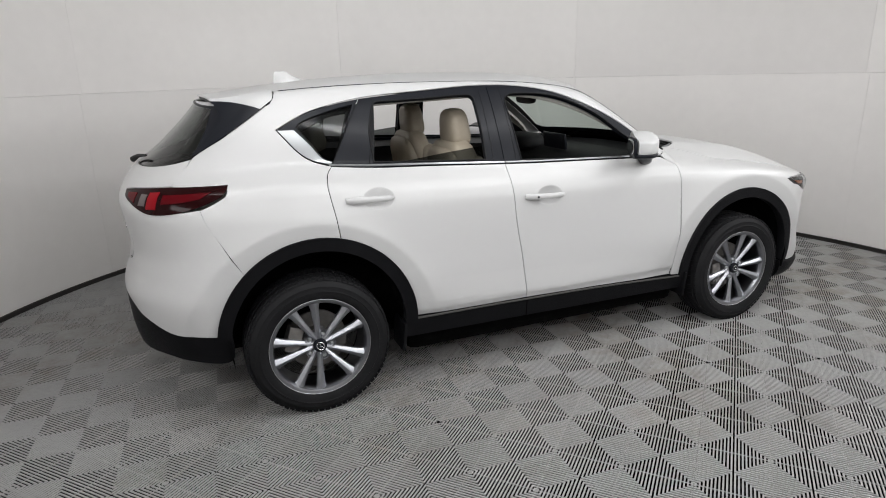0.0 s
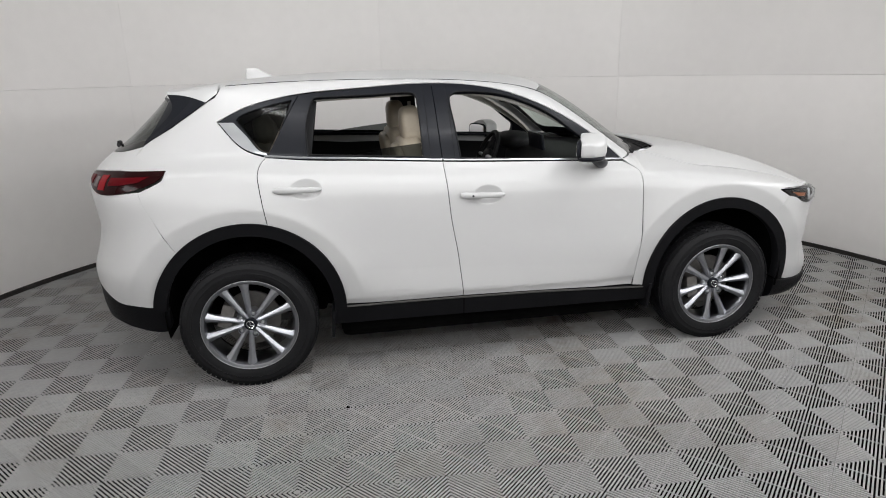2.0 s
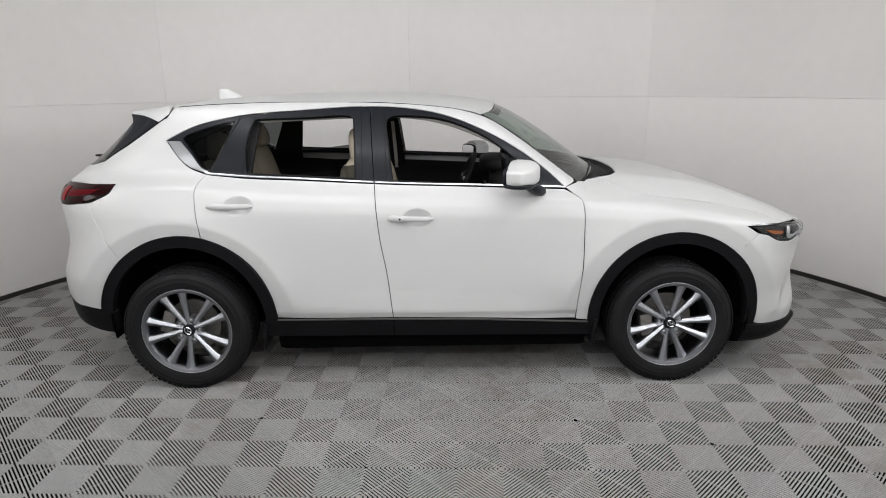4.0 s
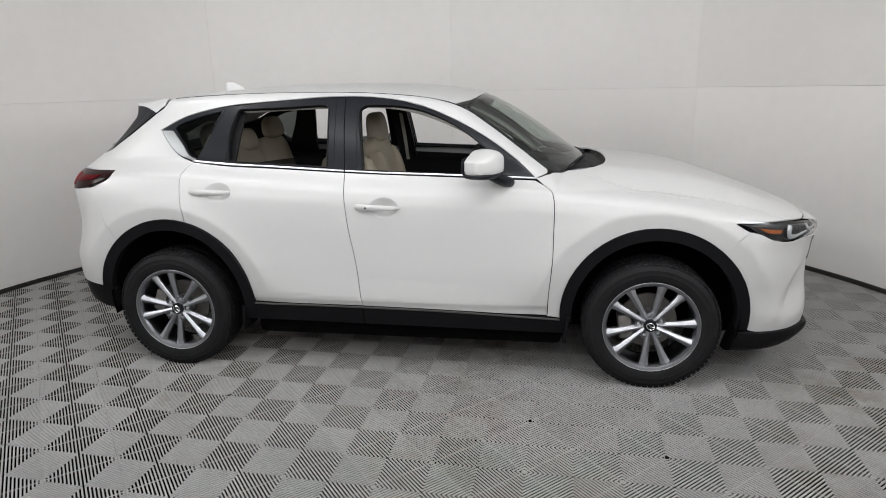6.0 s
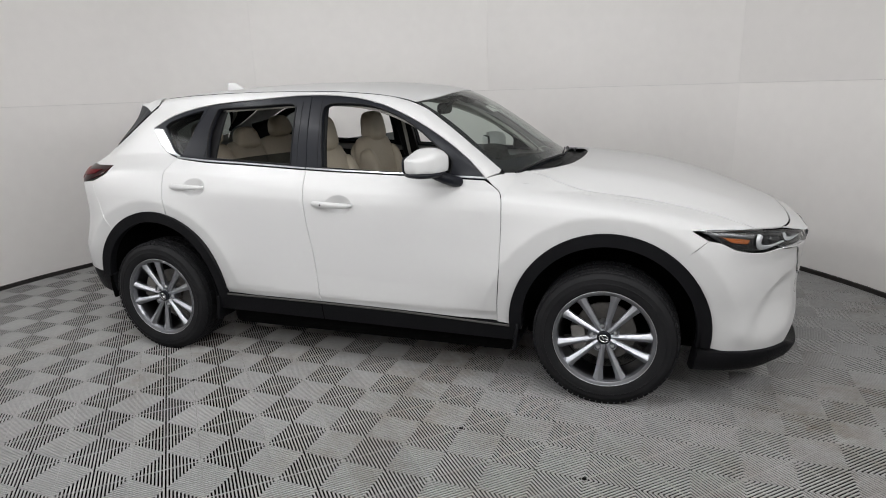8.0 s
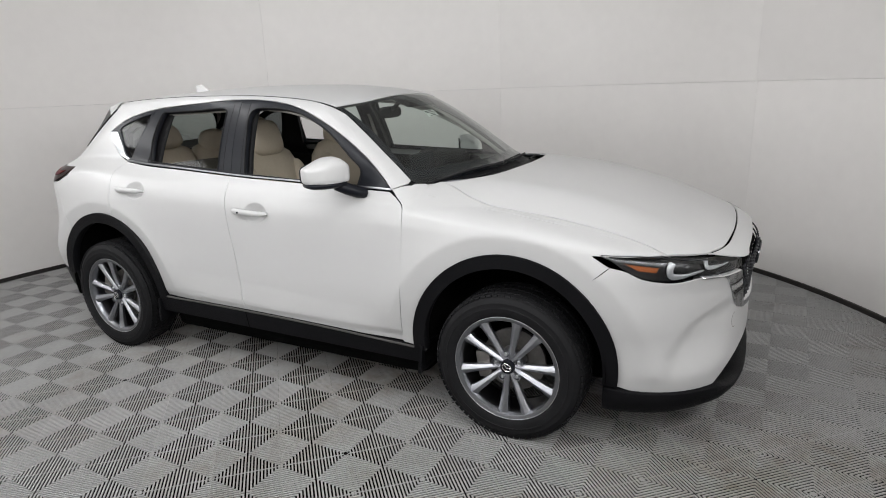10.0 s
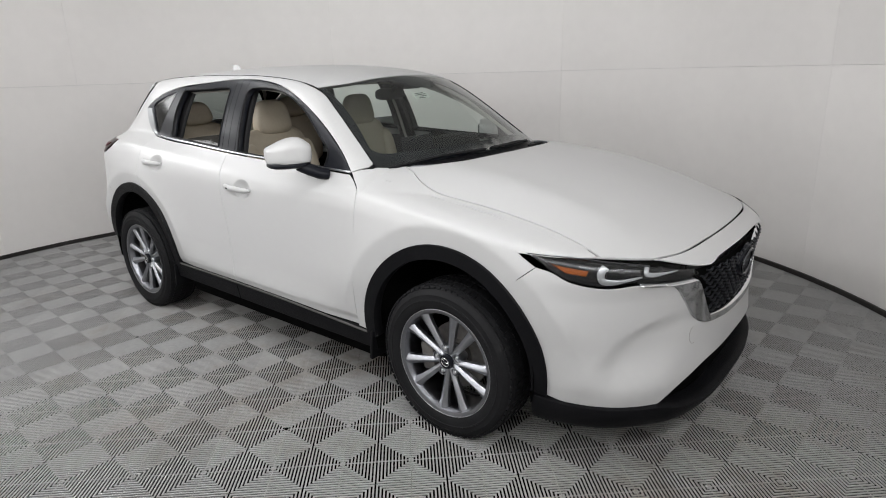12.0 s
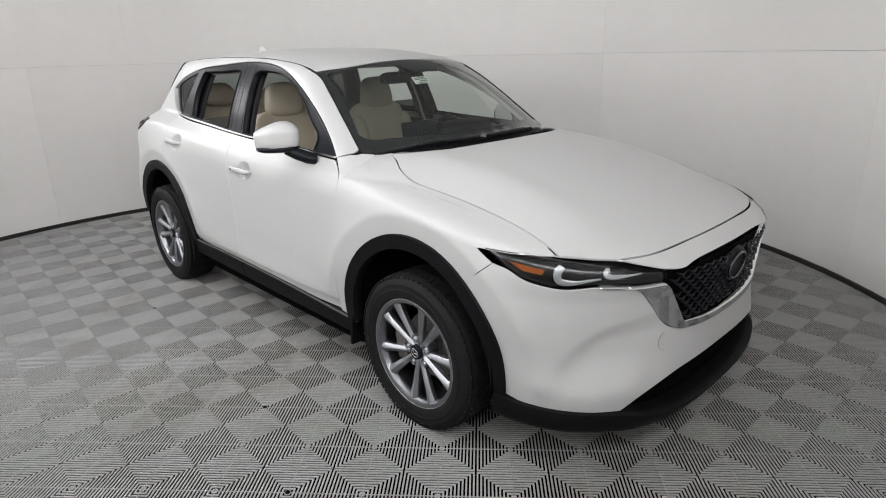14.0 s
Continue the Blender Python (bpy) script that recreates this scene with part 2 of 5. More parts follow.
def side_field(x, z):
    zs = z - (BELT(x) - 1.13) * smooth(.7, 1.1, z)
    w = HALF(zs)
    up = smooth(1.06, 1.16, zs)
    w = w * (LOW_TAPER(x) * (1 - up) + UP_TAPER(x) * up) + arch_swell(x, z)
    w = w + .022 * ridge(z - (1.058 - .06 * (x - 2.2)), .045, .040, .006) * smooth(1.2, 2.1, x) * (1 - smooth(2.4, 2.95, x))
    w = w + .014 * ridge(z - 1.150 + (BELT(x) - 1.20) * .3, .06, .05, .003) * (1 - smooth(-.1, .30, x))
    xf, xr = NOSE(z), TAIL(z)
    xb, xa = xf - .70, xr + .50
    uf, ur = np.clip((x - xb) / .70, 0, 1), np.clip((xa - x) / .50, 0, 1)
    end = (1 - uf ** NOSE_POWER(z)) ** (1 / NOSE_POWER(z)) * (1 - ur ** 2.7) ** (1 / 2.7)
    over = np.maximum(x - xf, 0) + np.maximum(xr - x, 0)
    return w * end - 3 * over


def solid(x, y, z):
    """Below zero inside the car's outer form."""
    a, b = z - top_field(x, y), np.abs(y) - side_field(x, z)
    k = .035
    hh = np.clip(k - np.abs(a - b), 0, None) / k
    return np.maximum(a, b) + hh * hh * k / 4


def bisect(f, lo, hi, n=24):
    lo, hi = np.array(lo, float), np.array(hi, float)
    for _ in range(n):
        mid = (lo + hi) / 2
        inside = f(mid) < 0
        lo, hi = np.where(inside, mid, lo), np.where(inside, hi, mid)
    return (lo + hi) / 2


def normal_at(p):
    e, (x, y, z) = .004, p.T
    n = np.stack([solid(x + e, y, z) - solid(x - e, y, z), solid(x, y + e, z) - solid(x, y - e, z), solid(x, y, z + e) - solid(x, y, z - e)], 1)
    return n / np.maximum(np.linalg.norm(n, axis=1), 1e-9)[:, None]


# the ways to lay a flat outline on the form; the car's right side is at y below zero
def on_side(q):
    x, z = q.T
    y = bisect(lambda v: solid(x, v, z), np.zeros(len(q)), np.full(len(q), 1.2))
    return np.stack([x, -y, z], 1)


def on_top(q):
    x, y = q.T
    return np.stack([x, y, bisect(lambda v: solid(x, y, v), np.full(len(q), .3), np.full(len(q), 2.0))], 1)


def on_front(q):
    y, z = q.T
    return np.stack([bisect(lambda v: solid(v, y, z), np.full(len(q), 2.2), np.full(len(q), 4.0)), y, z], 1)


def on_back(q):
    y, z = q.T
    return np.stack([-bisect(lambda v: solid(-v, y, z), np.full(len(q), -.5), np.full(len(q), 1.4)), y, z], 1)


def round_end(cx):
    """Outlines by the turn round an upright line at cx (1 is 70 degrees to the right of its end's middle), and height."""
    def lay(q):
        a, z = np.radians(70 * q[:, 0]), q[:, 1]
        a = a if cx > 1 else np.pi - a
        r = bisect(lambda v: solid(cx + v * np.cos(a), -v * np.sin(a), z), np.zeros(len(q)), np.full(len(q), 2.0))
        return np.stack([cx + r * np.cos(a), -r * np.sin(a), z], 1)
    return lay


on_nose, on_tail = round_end(2.8), round_end(-.15)

def laid(points, lay, off=0.0):
    """Places on the form, raised by off."""
    p = lay(np.array(points, float))
    return p + normal_at(p) * off


# ---- mesh tools ----
from mathutils import geometry


def as_mesh(name, verts, faces, mat, smooth=True):
    me = bpy.data.meshes.new(name)
    me.from_pydata([tuple(v) for v in verts], [], [tuple(f) for f in faces])
    if mat:
        me.materials.append(mat)
    if smooth:
        me.shade_smooth()
    me.update()
    return me


def part(name, data, mat=None, parent=None, label=""):
    """Links a bmesh or a mesh as one object under a thing or under a part."""
    if isinstance(data, bmesh.types.BMesh):
        me = bpy.data.meshes.new(name)
        data.to_mesh(me)
        data.free()
        data = me
        if mat:
            data.materials.append(mat)
    ob = new(name, data)
    if parent:
        ob.parent = parent
    return tagged(ob, label)


def both(name, data, mat, parent, label=""):
    """The part on the car's right, and its mirrored twin on the left."""
    a = part(name, data, mat, parent, label)
    b = part(name, a.data, None, parent, label)
    b.scale.y = -1
    return a, b


def spline(pts, step=.012):
    """A smooth line through the points of one stretch."""
    p = np.array(pts, float)
    if len(p) > 2:
        ext = np.vstack([2 * p[0] - p[1], p, 2 * p[-1] - p[-2]])
        out = []
        for i in range(1, len(ext) - 2):
            a, b, c, d = ext[i - 1:i + 3]
            n = max(2, int(np.linalg.norm(c - b) / step))
            u = np.linspace(0, 1, n, endpoint=False)[:, None]
            la, lb, lc = (max(np.linalg.norm(v), 1e-6) ** .5 for v in (b - a, c - b, d - c))
            m1 = lb * ((b - a) / la - (c - a) / (la + lb) + (c - b) / lb)
            m2 = lb * ((c - b) / lb - (d - b) / (lb + lc) + (d - c) / lc)
            out.append(b * (1 + 2 * u) * (1 - u) ** 2 + m1 * u * (1 - u) ** 2 + c * u * u * (3 - 2 * u) + m2 * u * u * (u - 1))
        return np.vstack(out + [p[-1:]])
    n = max(2, int(np.linalg.norm(p[1] - p[0]) / step) + 1)
    return p[0] + (p[1] - p[0]) * np.linspace(0, 1, n)[:, None]


def outline(*stretches, step=.012):
    """A closed line of smooth stretches with corners between them."""
    pts = np.vstack([spline(s, step)[:-1] if np.allclose(s[-1], t[0]) else spline(s, step) for s, t in zip(stretches, stretches[1:] + stretches[:1])])
    keep = [0]
    for i in range(1, len(pts)):
        if np.linalg.norm(pts[i] - pts[keep[-1]]) > .003:
            keep.append(i)
    if np.linalg.norm(pts[keep[-1]] - pts[0]) < .003:
        keep.pop()
    return pts[keep]


def arc(cx, cz, r, a0, a1, n=14):
    return [(cx + r * math.cos(radians(a0 + (a1 - a0) * i / n)), cz + r * math.sin(radians(a0 + (a1 - a0) * i / n))) for i in range(n + 1)]


def area(q):
    return .5 * np.sum(q[:, 0] * np.roll(q[:, 1], -1) - np.roll(q[:, 0], -1) * q[:, 1])


def inset(q, d):
    if area(q) < 0:
        q = q[::-1]
    t = np.roll(q, -1, 0) - np.roll(q, 1, 0)
    t /= np.maximum(np.linalg.norm(t, axis=1), 1e-9)[:, None]
    return q + d * np.stack([-t[:, 1], t[:, 0]], 1)


def inside(q, p):
    x, y = p[:, 0:1], p[:, 1:2]
    x0, y0 = q.T
    x1, y1 = np.roll(q, -1, 0).T
    cross = ((y0 > y) != (y1 > y)) & (x < (x1 - x0) * (y - y0) / np.where(y1 == y0, 1e-12, y1 - y0) + x0)
    return cross.sum(1) % 2 == 1


def sheet(q, lay, off=0.0, depth=.007, gap=.0022, grid=.03, holes=(), fine=()):
    """Verts, faces and normals of a panel: the outline q filled, laid on the form, raised by off, with its edges turned in by depth.
    off may be a function of the flat points."""
    q = inset(np.asarray(q, float), gap)
    holes = [inset(np.asarray(h, float), -gap) for h in holes]
    lo, hi = q.min(0), q.max(0)
    gx, gy = np.meshgrid(np.arange(lo[0], hi[0], grid), np.arange(lo[1], hi[1], grid * .9))
    gx = gx + (np.arange(gx.shape[0]) % 2)[:, None] * grid / 2
    g = np.stack([gx.ravel(), gy.ravel()], 1)
    for cx, cy, rx, ry in fine:
        g = g[((g[:, 0] - cx) / rx) ** 2 + ((g[:, 1] - cy) / ry) ** 2 > 1]
        a, b = np.meshgrid(np.arange(-rx, rx, grid * .22), np.arange(-ry, ry, grid * .22))
        ok = (a / rx) ** 2 + (b / ry) ** 2 < 1
        g = np.vstack([g, np.stack([cx + a[ok], cy + b[ok]], 1)])
    g = g[inside(q, g)]
    loops = [q, *holes]
    for h in holes:
        g = g[~inside(h, g)]
    if len(g):
        rim = np.vstack(loops)
        near = np.concatenate([np.min(np.sum((rim[None] - c[:, None]) ** 2, 2), 1) for c in np.array_split(g, max(1, len(g) // 200))])
        g = g[near > (grid * .42) ** 2]
    allp = np.vstack(loops + [g]) if len(g) else np.vstack(loops)
    edges, start = [], 0
    for l in loops:
        edges += [(start + i, start + (i + 1) % len(l)) for i in range(len(l))]
        start += len(l)
    v2, _, tris, *_ = geometry.delaunay_2d_cdt([Vector(p) for p in allp], edges, [], 0, 1e-6)
    v2 = np.array([tuple(v) for v in v2])
    tris = np.array([t for t in tris if len(t) == 3])
    mid = v2[tris].mean(1)
    ok = inside(q, mid)
    for h in holes:
        ok &= ~inside(h, mid)
    tris = tris[ok]
    p3 = lay(v2)
    n3 = normal_at(p3)
    lift = off(v2) if callable(off) else np.full(len(v2), off)
    p3 = p3 + n3 * lift[:, None]
    fn = np.cross(p3[tris[:, 1]] - p3[tris[:, 0]], p3[tris[:, 2]] - p3[tris[:, 0]])
    if np.sum(fn * n3[tris[:, 0]]) < 0:
        tris = tris[:, ::-1]
    if callable(off):
        e = .003
        a, b = lay(v2 + (e, 0)), lay(v2 + (0, e))
        a, b = a + normal_at(a) * off(v2 + (e, 0))[:, None], b + normal_at(b) * off(v2 + (0, e))[:, None]
        n4 = np.cross(a - p3, b - p3)
        n4 /= np.maximum(np.linalg.norm(n4, axis=1), 1e-12)[:, None]
        n4 *= np.sign(np.sum(n4 * n3, 1))[:, None]
        n3 = n4
    verts, faces, norms = list(p3), [tuple(t) for t in tris], list(n3)
    if depth:
        count = {}
        for t in tris:
            for a, b in ((t[0], t[1]), (t[1], t[2]), (t[2], t[0])):
                count[(a, b)] = 1
        rim = [(a, b) for a, b in count if (b, a) not in count]
        top, low, side = {}, {}, {}
        for a, b in rim:
            d = p3[b] - p3[a]
            o = np.cross(d, n3[a])
            o /= max(np.linalg.norm(o), 1e-9)
            for k in (a, b):
                side[k] = side.get(k, 0) + o
        for k, o in side.items():
            o = o / max(np.linalg.norm(o), 1e-9)
            top[k] = len(verts)
            verts.append(p3[k])
            norms.append(o * .8 + n3[k] * .6)
            low[k] = len(verts)
            verts.append(p3[k] - n3[k] * depth)
            norms.append(o)
        for a, b in rim:
            faces.append((top[b], top[a], low[a], low[b]))
    return verts, faces, norms


def panel(name, q, lay, mat, **kw):
    verts, faces, norms = sheet(q, lay, **kw)
    me = as_mesh(name, verts, faces, mat)
    me.normals_split_custom_set_from_vertices([tuple(n / max(np.linalg.norm(n), 1e-9)) for n in norms])
    return me


def lathe(profile, n=64, axis="y"):
    """Turned form: rows of (along, radius)."""
    verts, faces = [], []
    for i in range(n):
        a = 2 * math.pi * i / n
        for u, r in profile:
            verts.append((r * math.cos(a), u, r * math.sin(a)))
    m = len(profile)
    for i in range(n):
        j = (i + 1) % n
        for k in range(m - 1):
            faces.append((i * m + k, j * m + k, j * m + k + 1, i * m + k + 1))
    return verts, faces


def tube(path, radius, n=10, closed=False, flat=1.0):
    """A bar of round section along a line."""
    p = np.array(path, float)
    t = np.gradient(p, axis=0)
    t /= np.maximum(np.linalg.norm(t, axis=1), 1e-9)[:, None]
    up = np.array([0, 0, 1.0]) if abs(t[:, 2]).mean() < .8 else np.array([0, 1.0, 0])
    verts, faces = [], []
    rad = np.broadcast_to(np.asarray(radius, float), (len(p),))
    for q, d, r in zip(p, t, rad):
        s = np.cross(d, up)
        s /= max(np.linalg.norm(s), 1e-9)
        w = np.cross(s, d)
        for k in range(n):
            a = 2 * math.pi * k / n
            verts.append(q + r * (math.cos(a) * s + flat * math.sin(a) * w))
    m = len(p)
    for i in range(m - 1):
        for k in range(n):
            faces.append((i * n + k, i * n + (k + 1) % n, (i + 1) * n + (k + 1) % n, (i + 1) * n + k))
    faces += [tuple(range(n))[::-1], tuple(range((m - 1) * n, m * n))]
    return verts, faces


def box(bm, size, m, bevel=0.0, segments=2):
    r = bmesh.ops.create_cube(bm, size=1.0, matrix=m @ Matrix.Diagonal((*size, 1)))
    if bevel:
        edges = list({e for v in r["verts"] for e in v.link_edges})
        bmesh.ops.bevel(bm, geom=edges, offset=bevel, segments=segments, affect="EDGES", profile=.6)
    return bm


def soft(me, angle=40):
    me.shade_smooth()
    me.set_sharp_from_angle(angle=radians(angle))
    return me


def bm_mesh(name, bm, mat, smooth=True):
    me = bpy.data.meshes.new(name)
    bmesh.ops.recalc_face_normals(bm, faces=bm.faces)
    bm.to_mesh(me)
    bm.free()
    me.materials.append(mat)
    return soft(me) if smooth else me


def wire_mesh(name, vf, mat):
    me = as_mesh(name, vf[0], vf[1], mat)
    bm = bmesh.new()
    bm.from_mesh(me)
    bmesh.ops.recalc_face_normals(bm, faces=bm.faces)
    bm.to_mesh(me)
    bm.free()
    return soft(me)

# ---- the round hall ----
def round_wall():
    """A closed round wall with thickness, in curved sheets with fine open joints."""
    root = tagged(new("wall_round"), "curved off-white panelled wall standing round the car", "wall", kind="structure")
    seams = (9.5, 52.2, 93.0, 133.2, 173.6, 214.0, 254.5, 295.0, 335.5)
    low_seams = (9.0, 52.0, 93.0, 133.6, 187.6, 228.0, 268.5, 309.0, 339.0)
    for marks, z0, z1 in ((low_seams, 0.0, 1.52), (seams, 1.5212, HALL_H)):
        for a, b in zip(marks, marks[1:] + (marks[0] + 360,)):
            n = 26
            g = math.degrees(.0006 / HALL_R)
            verts, faces = [], []
            for i in range(n + 1):
                t = radians(a + g + (b - a - 2 * g) * i / n)
                for r, z in ((HALL_R, z0), (HALL_R, z1 - .0005), (HALL_R + .003, z1), (HALL_R + .06, z1), (HALL_R + .06, z0)):
                    verts.append((HALL_X + r * math.cos(t), HALL_Y + r * math.sin(t), z))
            for i in range(n):
                for k in range(5):
                    faces.append((i * 5 + k, i * 5 + (k + 1) % 5, i * 5 + 5 + (k + 1) % 5, i * 5 + 5 + k))
            faces += [tuple(range(5)), tuple(range(n * 5, n * 5 + 5))[::-1]]
            me = as_mesh("wall_panel", verts, faces, WALL)
            soft(me, 30)
            part("wall_panel", me, None, root)
    return root


def ring(name, r0, r1, z0, z1, mat, n=144):
    verts, faces = [], []
    for i in range(n):
        t = 2 * math.pi * i / n
        for r, z in ((r0, z0), (r0, z1 - .004), (r0 + .004, z1), (r1, z1), (r1, z0)):
            verts.append((HALL_X + r * math.cos(t), HALL_Y + r * math.sin(t), z))
    for i in range(n):
        j = (i + 1) % n
        for k in range(5):
            faces.append((i * 5 + k, j * 5 + k, j * 5 + (k + 1) % 5, i * 5 + (k + 1) % 5))
    return wire_mesh(name, (verts, faces), mat)


def disc(name, r, z, thick, mat, n=96):
    verts = [(HALL_X + r * math.cos(2 * math.pi * i / n), HALL_Y + r * math.sin(2 * math.pi * i / n), z + d) for d in (0, thick) for i in range(n)]
    faces = [tuple(range(n))[::-1], tuple(range(n, 2 * n))] + [(i, (i + 1) % n, n + (i + 1) % n, n + i) for i in range(n)]
    return as_mesh(name, verts, faces, mat, smooth=False)


round_wall()
tagged(new("baseboard", ring("baseboard", HALL_R - .016, HALL_R - .002, 0, .036, BASE)), "low black baseboard running round the wall", "baseboard", kind="structure")
# the ceiling is out of view; added in pale grey to bounce light down
tagged(new("ceiling", disc("ceiling", HALL_R + .06, HALL_H + .01, .08, CEIL)), "unseen ceiling added over the round hall, pale for bounce light", "ceiling", kind="structure")

# ---- the car: outer panels ----
car = tagged(new("car"), "pearl white compact SUV with black plastic cladding and open side windows", "car")

ARCHES = ((REAR_AXLE + .02, .41, .483, .420), (FRONT_AXLE + .006, .402, .476, .414))
DOOR_GAP = [(1.058, 1.146), (1.067, 1.028), (1.085, .85), (1.117, .662), (1.145, .412)]
REAR_GAP = [(.149, 1.198), (.118, 1.165), (.106, 1.120), (.109, 1.079), (.124, .971), (.138, .889)]
FRONT_GAP = [(2.130, 1.084), (2.170, 1.056), (2.182, 1.02), (2.185, .842), (2.179, .656), (2.165, .491), (2.162, .385)]
BELT_LINE = [(.149, 1.198), (.359, 1.183), (.656, 1.170), (.954, 1.155), (1.255, 1.141), (1.561, 1.131), (1.872, 1.120), (2.089, 1.111)]
DLO_TOP = [(2.089, 1.115), (1.979, 1.215), (1.829, 1.321), (1.643, 1.420), (1.431, 1.500), (1.217, 1.538), (.971, 1.547), (.666, 1.530), (.364, 1.509), (.215, 1.485), (.066, 1.447), (-.083, 1.377)]
DLO_TAIL = [(-.083, 1.377), (.006, 1.268), (.060, 1.228), (.149, 1.198)]
BELT_Z = pchip(*BELT_LINE)
RAIL_Y = pchip((2.174, .69), (1.90, .622), (1.642, .565), (.8, .555), (.2, .535), (-.06, .515), (-.3, .48))


def rail(x):
    """Height of the roof's edge over a place along the car."""
    return float(on_top(np.array([[x, -float(RAIL_Y(x))]]))[0, 2])


def cut(line, z0, z1):
    return [p for p in line if z0 <= p[1] <= z1]


ra, fa = ARCHES
FENDER_SEAM = [(3.020, .762), (3.137, .862)]
LAMP_TIP = (3.066, .905)

# doors
front_door = outline(FRONT_GAP, [FRONT_GAP[-1], (1.6, .403), DOOR_GAP[-1]], DOOR_GAP[::-1], [DOOR_GAP[0], (1.255, 1.137), (1.561, 1.127), (1.872, 1.116), (2.085, 1.107)], [(2.085, 1.107), FRONT_GAP[0]])
rear_door = outline(DOOR_GAP, [DOOR_GAP[-1], (.488, .415)], arc(ra[0], ra[1], ra[2], 0, 76), REAR_GAP[::-1][1:], [REAR_GAP[0], (.359, 1.179), (.656, 1.166), (.954, 1.151), DOOR_GAP[0]])


HOLLOWS = ((1.287, .972), (.340, 1.047))


def door_form(q):
    """The hollow under the shoulder and the flare over the sill."""
    x, z = q.T
    low = .565 - .05 * (x - 1.5)
    d = -.010 * np.exp(-((z - .74) / .17) ** 2) * smooth(.1, .5, x) * (1 - smooth(2.0, 2.4, x))
    d = d + .012 * np.clip((low - z) / .12, 0, 1) ** 1.3 * smooth(.45, .75, x) * (1 - smooth(1.9, 2.14, x))
    d = d - .010 * smooth(.455, .41, z)
    for cx, cz in HOLLOWS:
        r = ((x - cx) / .080) ** 2 + ((z - cz) / .052) ** 2
        d = d - .024 * np.clip(1 - r, 0, 1) ** 1.2
    return d


both("front_door", panel("front_door", front_door, on_side, PAINT, grid=.018, off=door_form, fine=[(1.287, .972, .095, .065)]), None, car)
both("rear_door", panel("rear_door", rear_door, on_side, PAINT, grid=.015, off=door_form, fine=[(.340, 1.047, .095, .065)]), None, car)

# front wing
HOOD_EDGE = [(2.257, -.589), (2.335, -.622), (2.440, -.682), (2.540, -.712), (2.68, -.716), (2.936, -.710), (3.15, -.710), (3.279, -.722), (3.335, -.737)]
WING_TOP = [(2.16, -.715), (2.25, -.722), (2.35, -.727), (2.45, -.731), (2.54, -.736), (2.68, -.741), (2.936, -.739), (3.15, -.732), (3.279, -.724)]
edge3 = on_top(np.array(WING_TOP + HOOD_EDGE[-1:]))
fender_top = [(2.089, 1.117)] + [(p[0], p[2]) for p in edge3]
wing_top = outline(HOOD_EDGE[:8], [HOOD_EDGE[7], (3.279, -.730)], [(x, y - .009) for x, y in WING_TOP[::-1]], [(2.16, -.724), (2.172, -.690)], [(2.172, -.690), HOOD_EDGE[0]])
fender = outline(fender_top, [fender_top[-1], (3.2, .901), LAMP_TIP], [LAMP_TIP, (3.137, .862)], FENDER_SEAM[::-1], arc(fa[0], fa[1], fa[2], 49.5, 183), [(2.231, .377), (2.162, .385)], FRONT_GAP[::-1], [FRONT_GAP[0], (2.089, 1.117)])
for top_ob in both("front_wing", panel("front_wing", fender, on_side, PAINT, grid=.014), None, car):
    part("wing_top", panel("wing_top", wing_top, on_top, PAINT, grid=.015, off=-.0012, gap=.0020), None, top_ob)

# side frame: pillars, roof rail and rear quarter in one pressing
rails = [(x, rail(x)) for x in (2.15, 2.0, 1.85, 1.7, 1.55, 1.3, 1.0, .7, .4, .1, -.06)]
HATCH_SIDE = [(-.06, rails[-1][1]), (-.085, 1.504), (-.136, 1.468), (-.301, 1.360), (-.461, 1.266), (-.487, 1.235), (-.563, 1.158)]
LAMP_SIDE = [(-.563, 1.156), (-.45, 1.152), (-.335, 1.150)]
LAMP_LOW = [(-.335, 1.148), (-.345, 1.120), (-.40, 1.090), (-.460, 1.065)]
side = outline(rails, HATCH_SIDE, LAMP_SIDE, LAMP_LOW, [(-.460, 1.065), (-.445, 1.01), (-.413, .947), (-.312, .758)], arc(ra[0], ra[1], ra[2], 133.5, 76), REAR_GAP[::-1][1:], DLO_TAIL[::-1], DLO_TOP[::-1], [(2.089, 1.117), (2.15, 1.137)])
both("side_frame", panel("side_frame", side, on_side, PAINT, grid=.015), None, car)

# bonnet, roof
hood_front = [(3.335, -.737), (3.42, -.66), (3.474, -.595)]
HOOD_FRONT = [(3.474, -.595), (3.525, -.456), (3.552, -.22), (3.558, 0), (3.552, .22), (3.525, .456), (3.474, .595)]
mirror = lambda line: [(x, -y) for x, y in line][::-1]
COWL = [(2.257, -.589), (2.330, -.572), (2.430, -.490), (2.480, -.32), (2.502, 0), (2.480, .32), (2.430, .490), (2.330, .572), (2.257, .589)]
hood = outline(HOOD_EDGE, hood_front, HOOD_FRONT, mirror(hood_front), mirror(HOOD_EDGE), COWL[::-1])
part("bonnet", panel("bonnet", hood, on_top, PAINT, grid=.03, gap=.0032, depth=.010), None, car)
ROOF_SIDE = [(x, -float(RAIL_Y(x))) for x in (1.642, 1.3, 1.0, .7, .4, .1, -.06)]
ROOF_FRONT = [(1.642, .565), (1.72, .40), (1.755, .2), (1.765, 0), (1.755, -.2), (1.72, -.40), (1.642, -.565)]
ROOF_BACK = [(-.06, -.515), (-.085, -.3), (-.095, 0), (-.085, .3), (-.06, .515)]
roof = outline(ROOF_SIDE, ROOF_BACK, mirror(ROOF_SIDE), ROOF_FRONT)
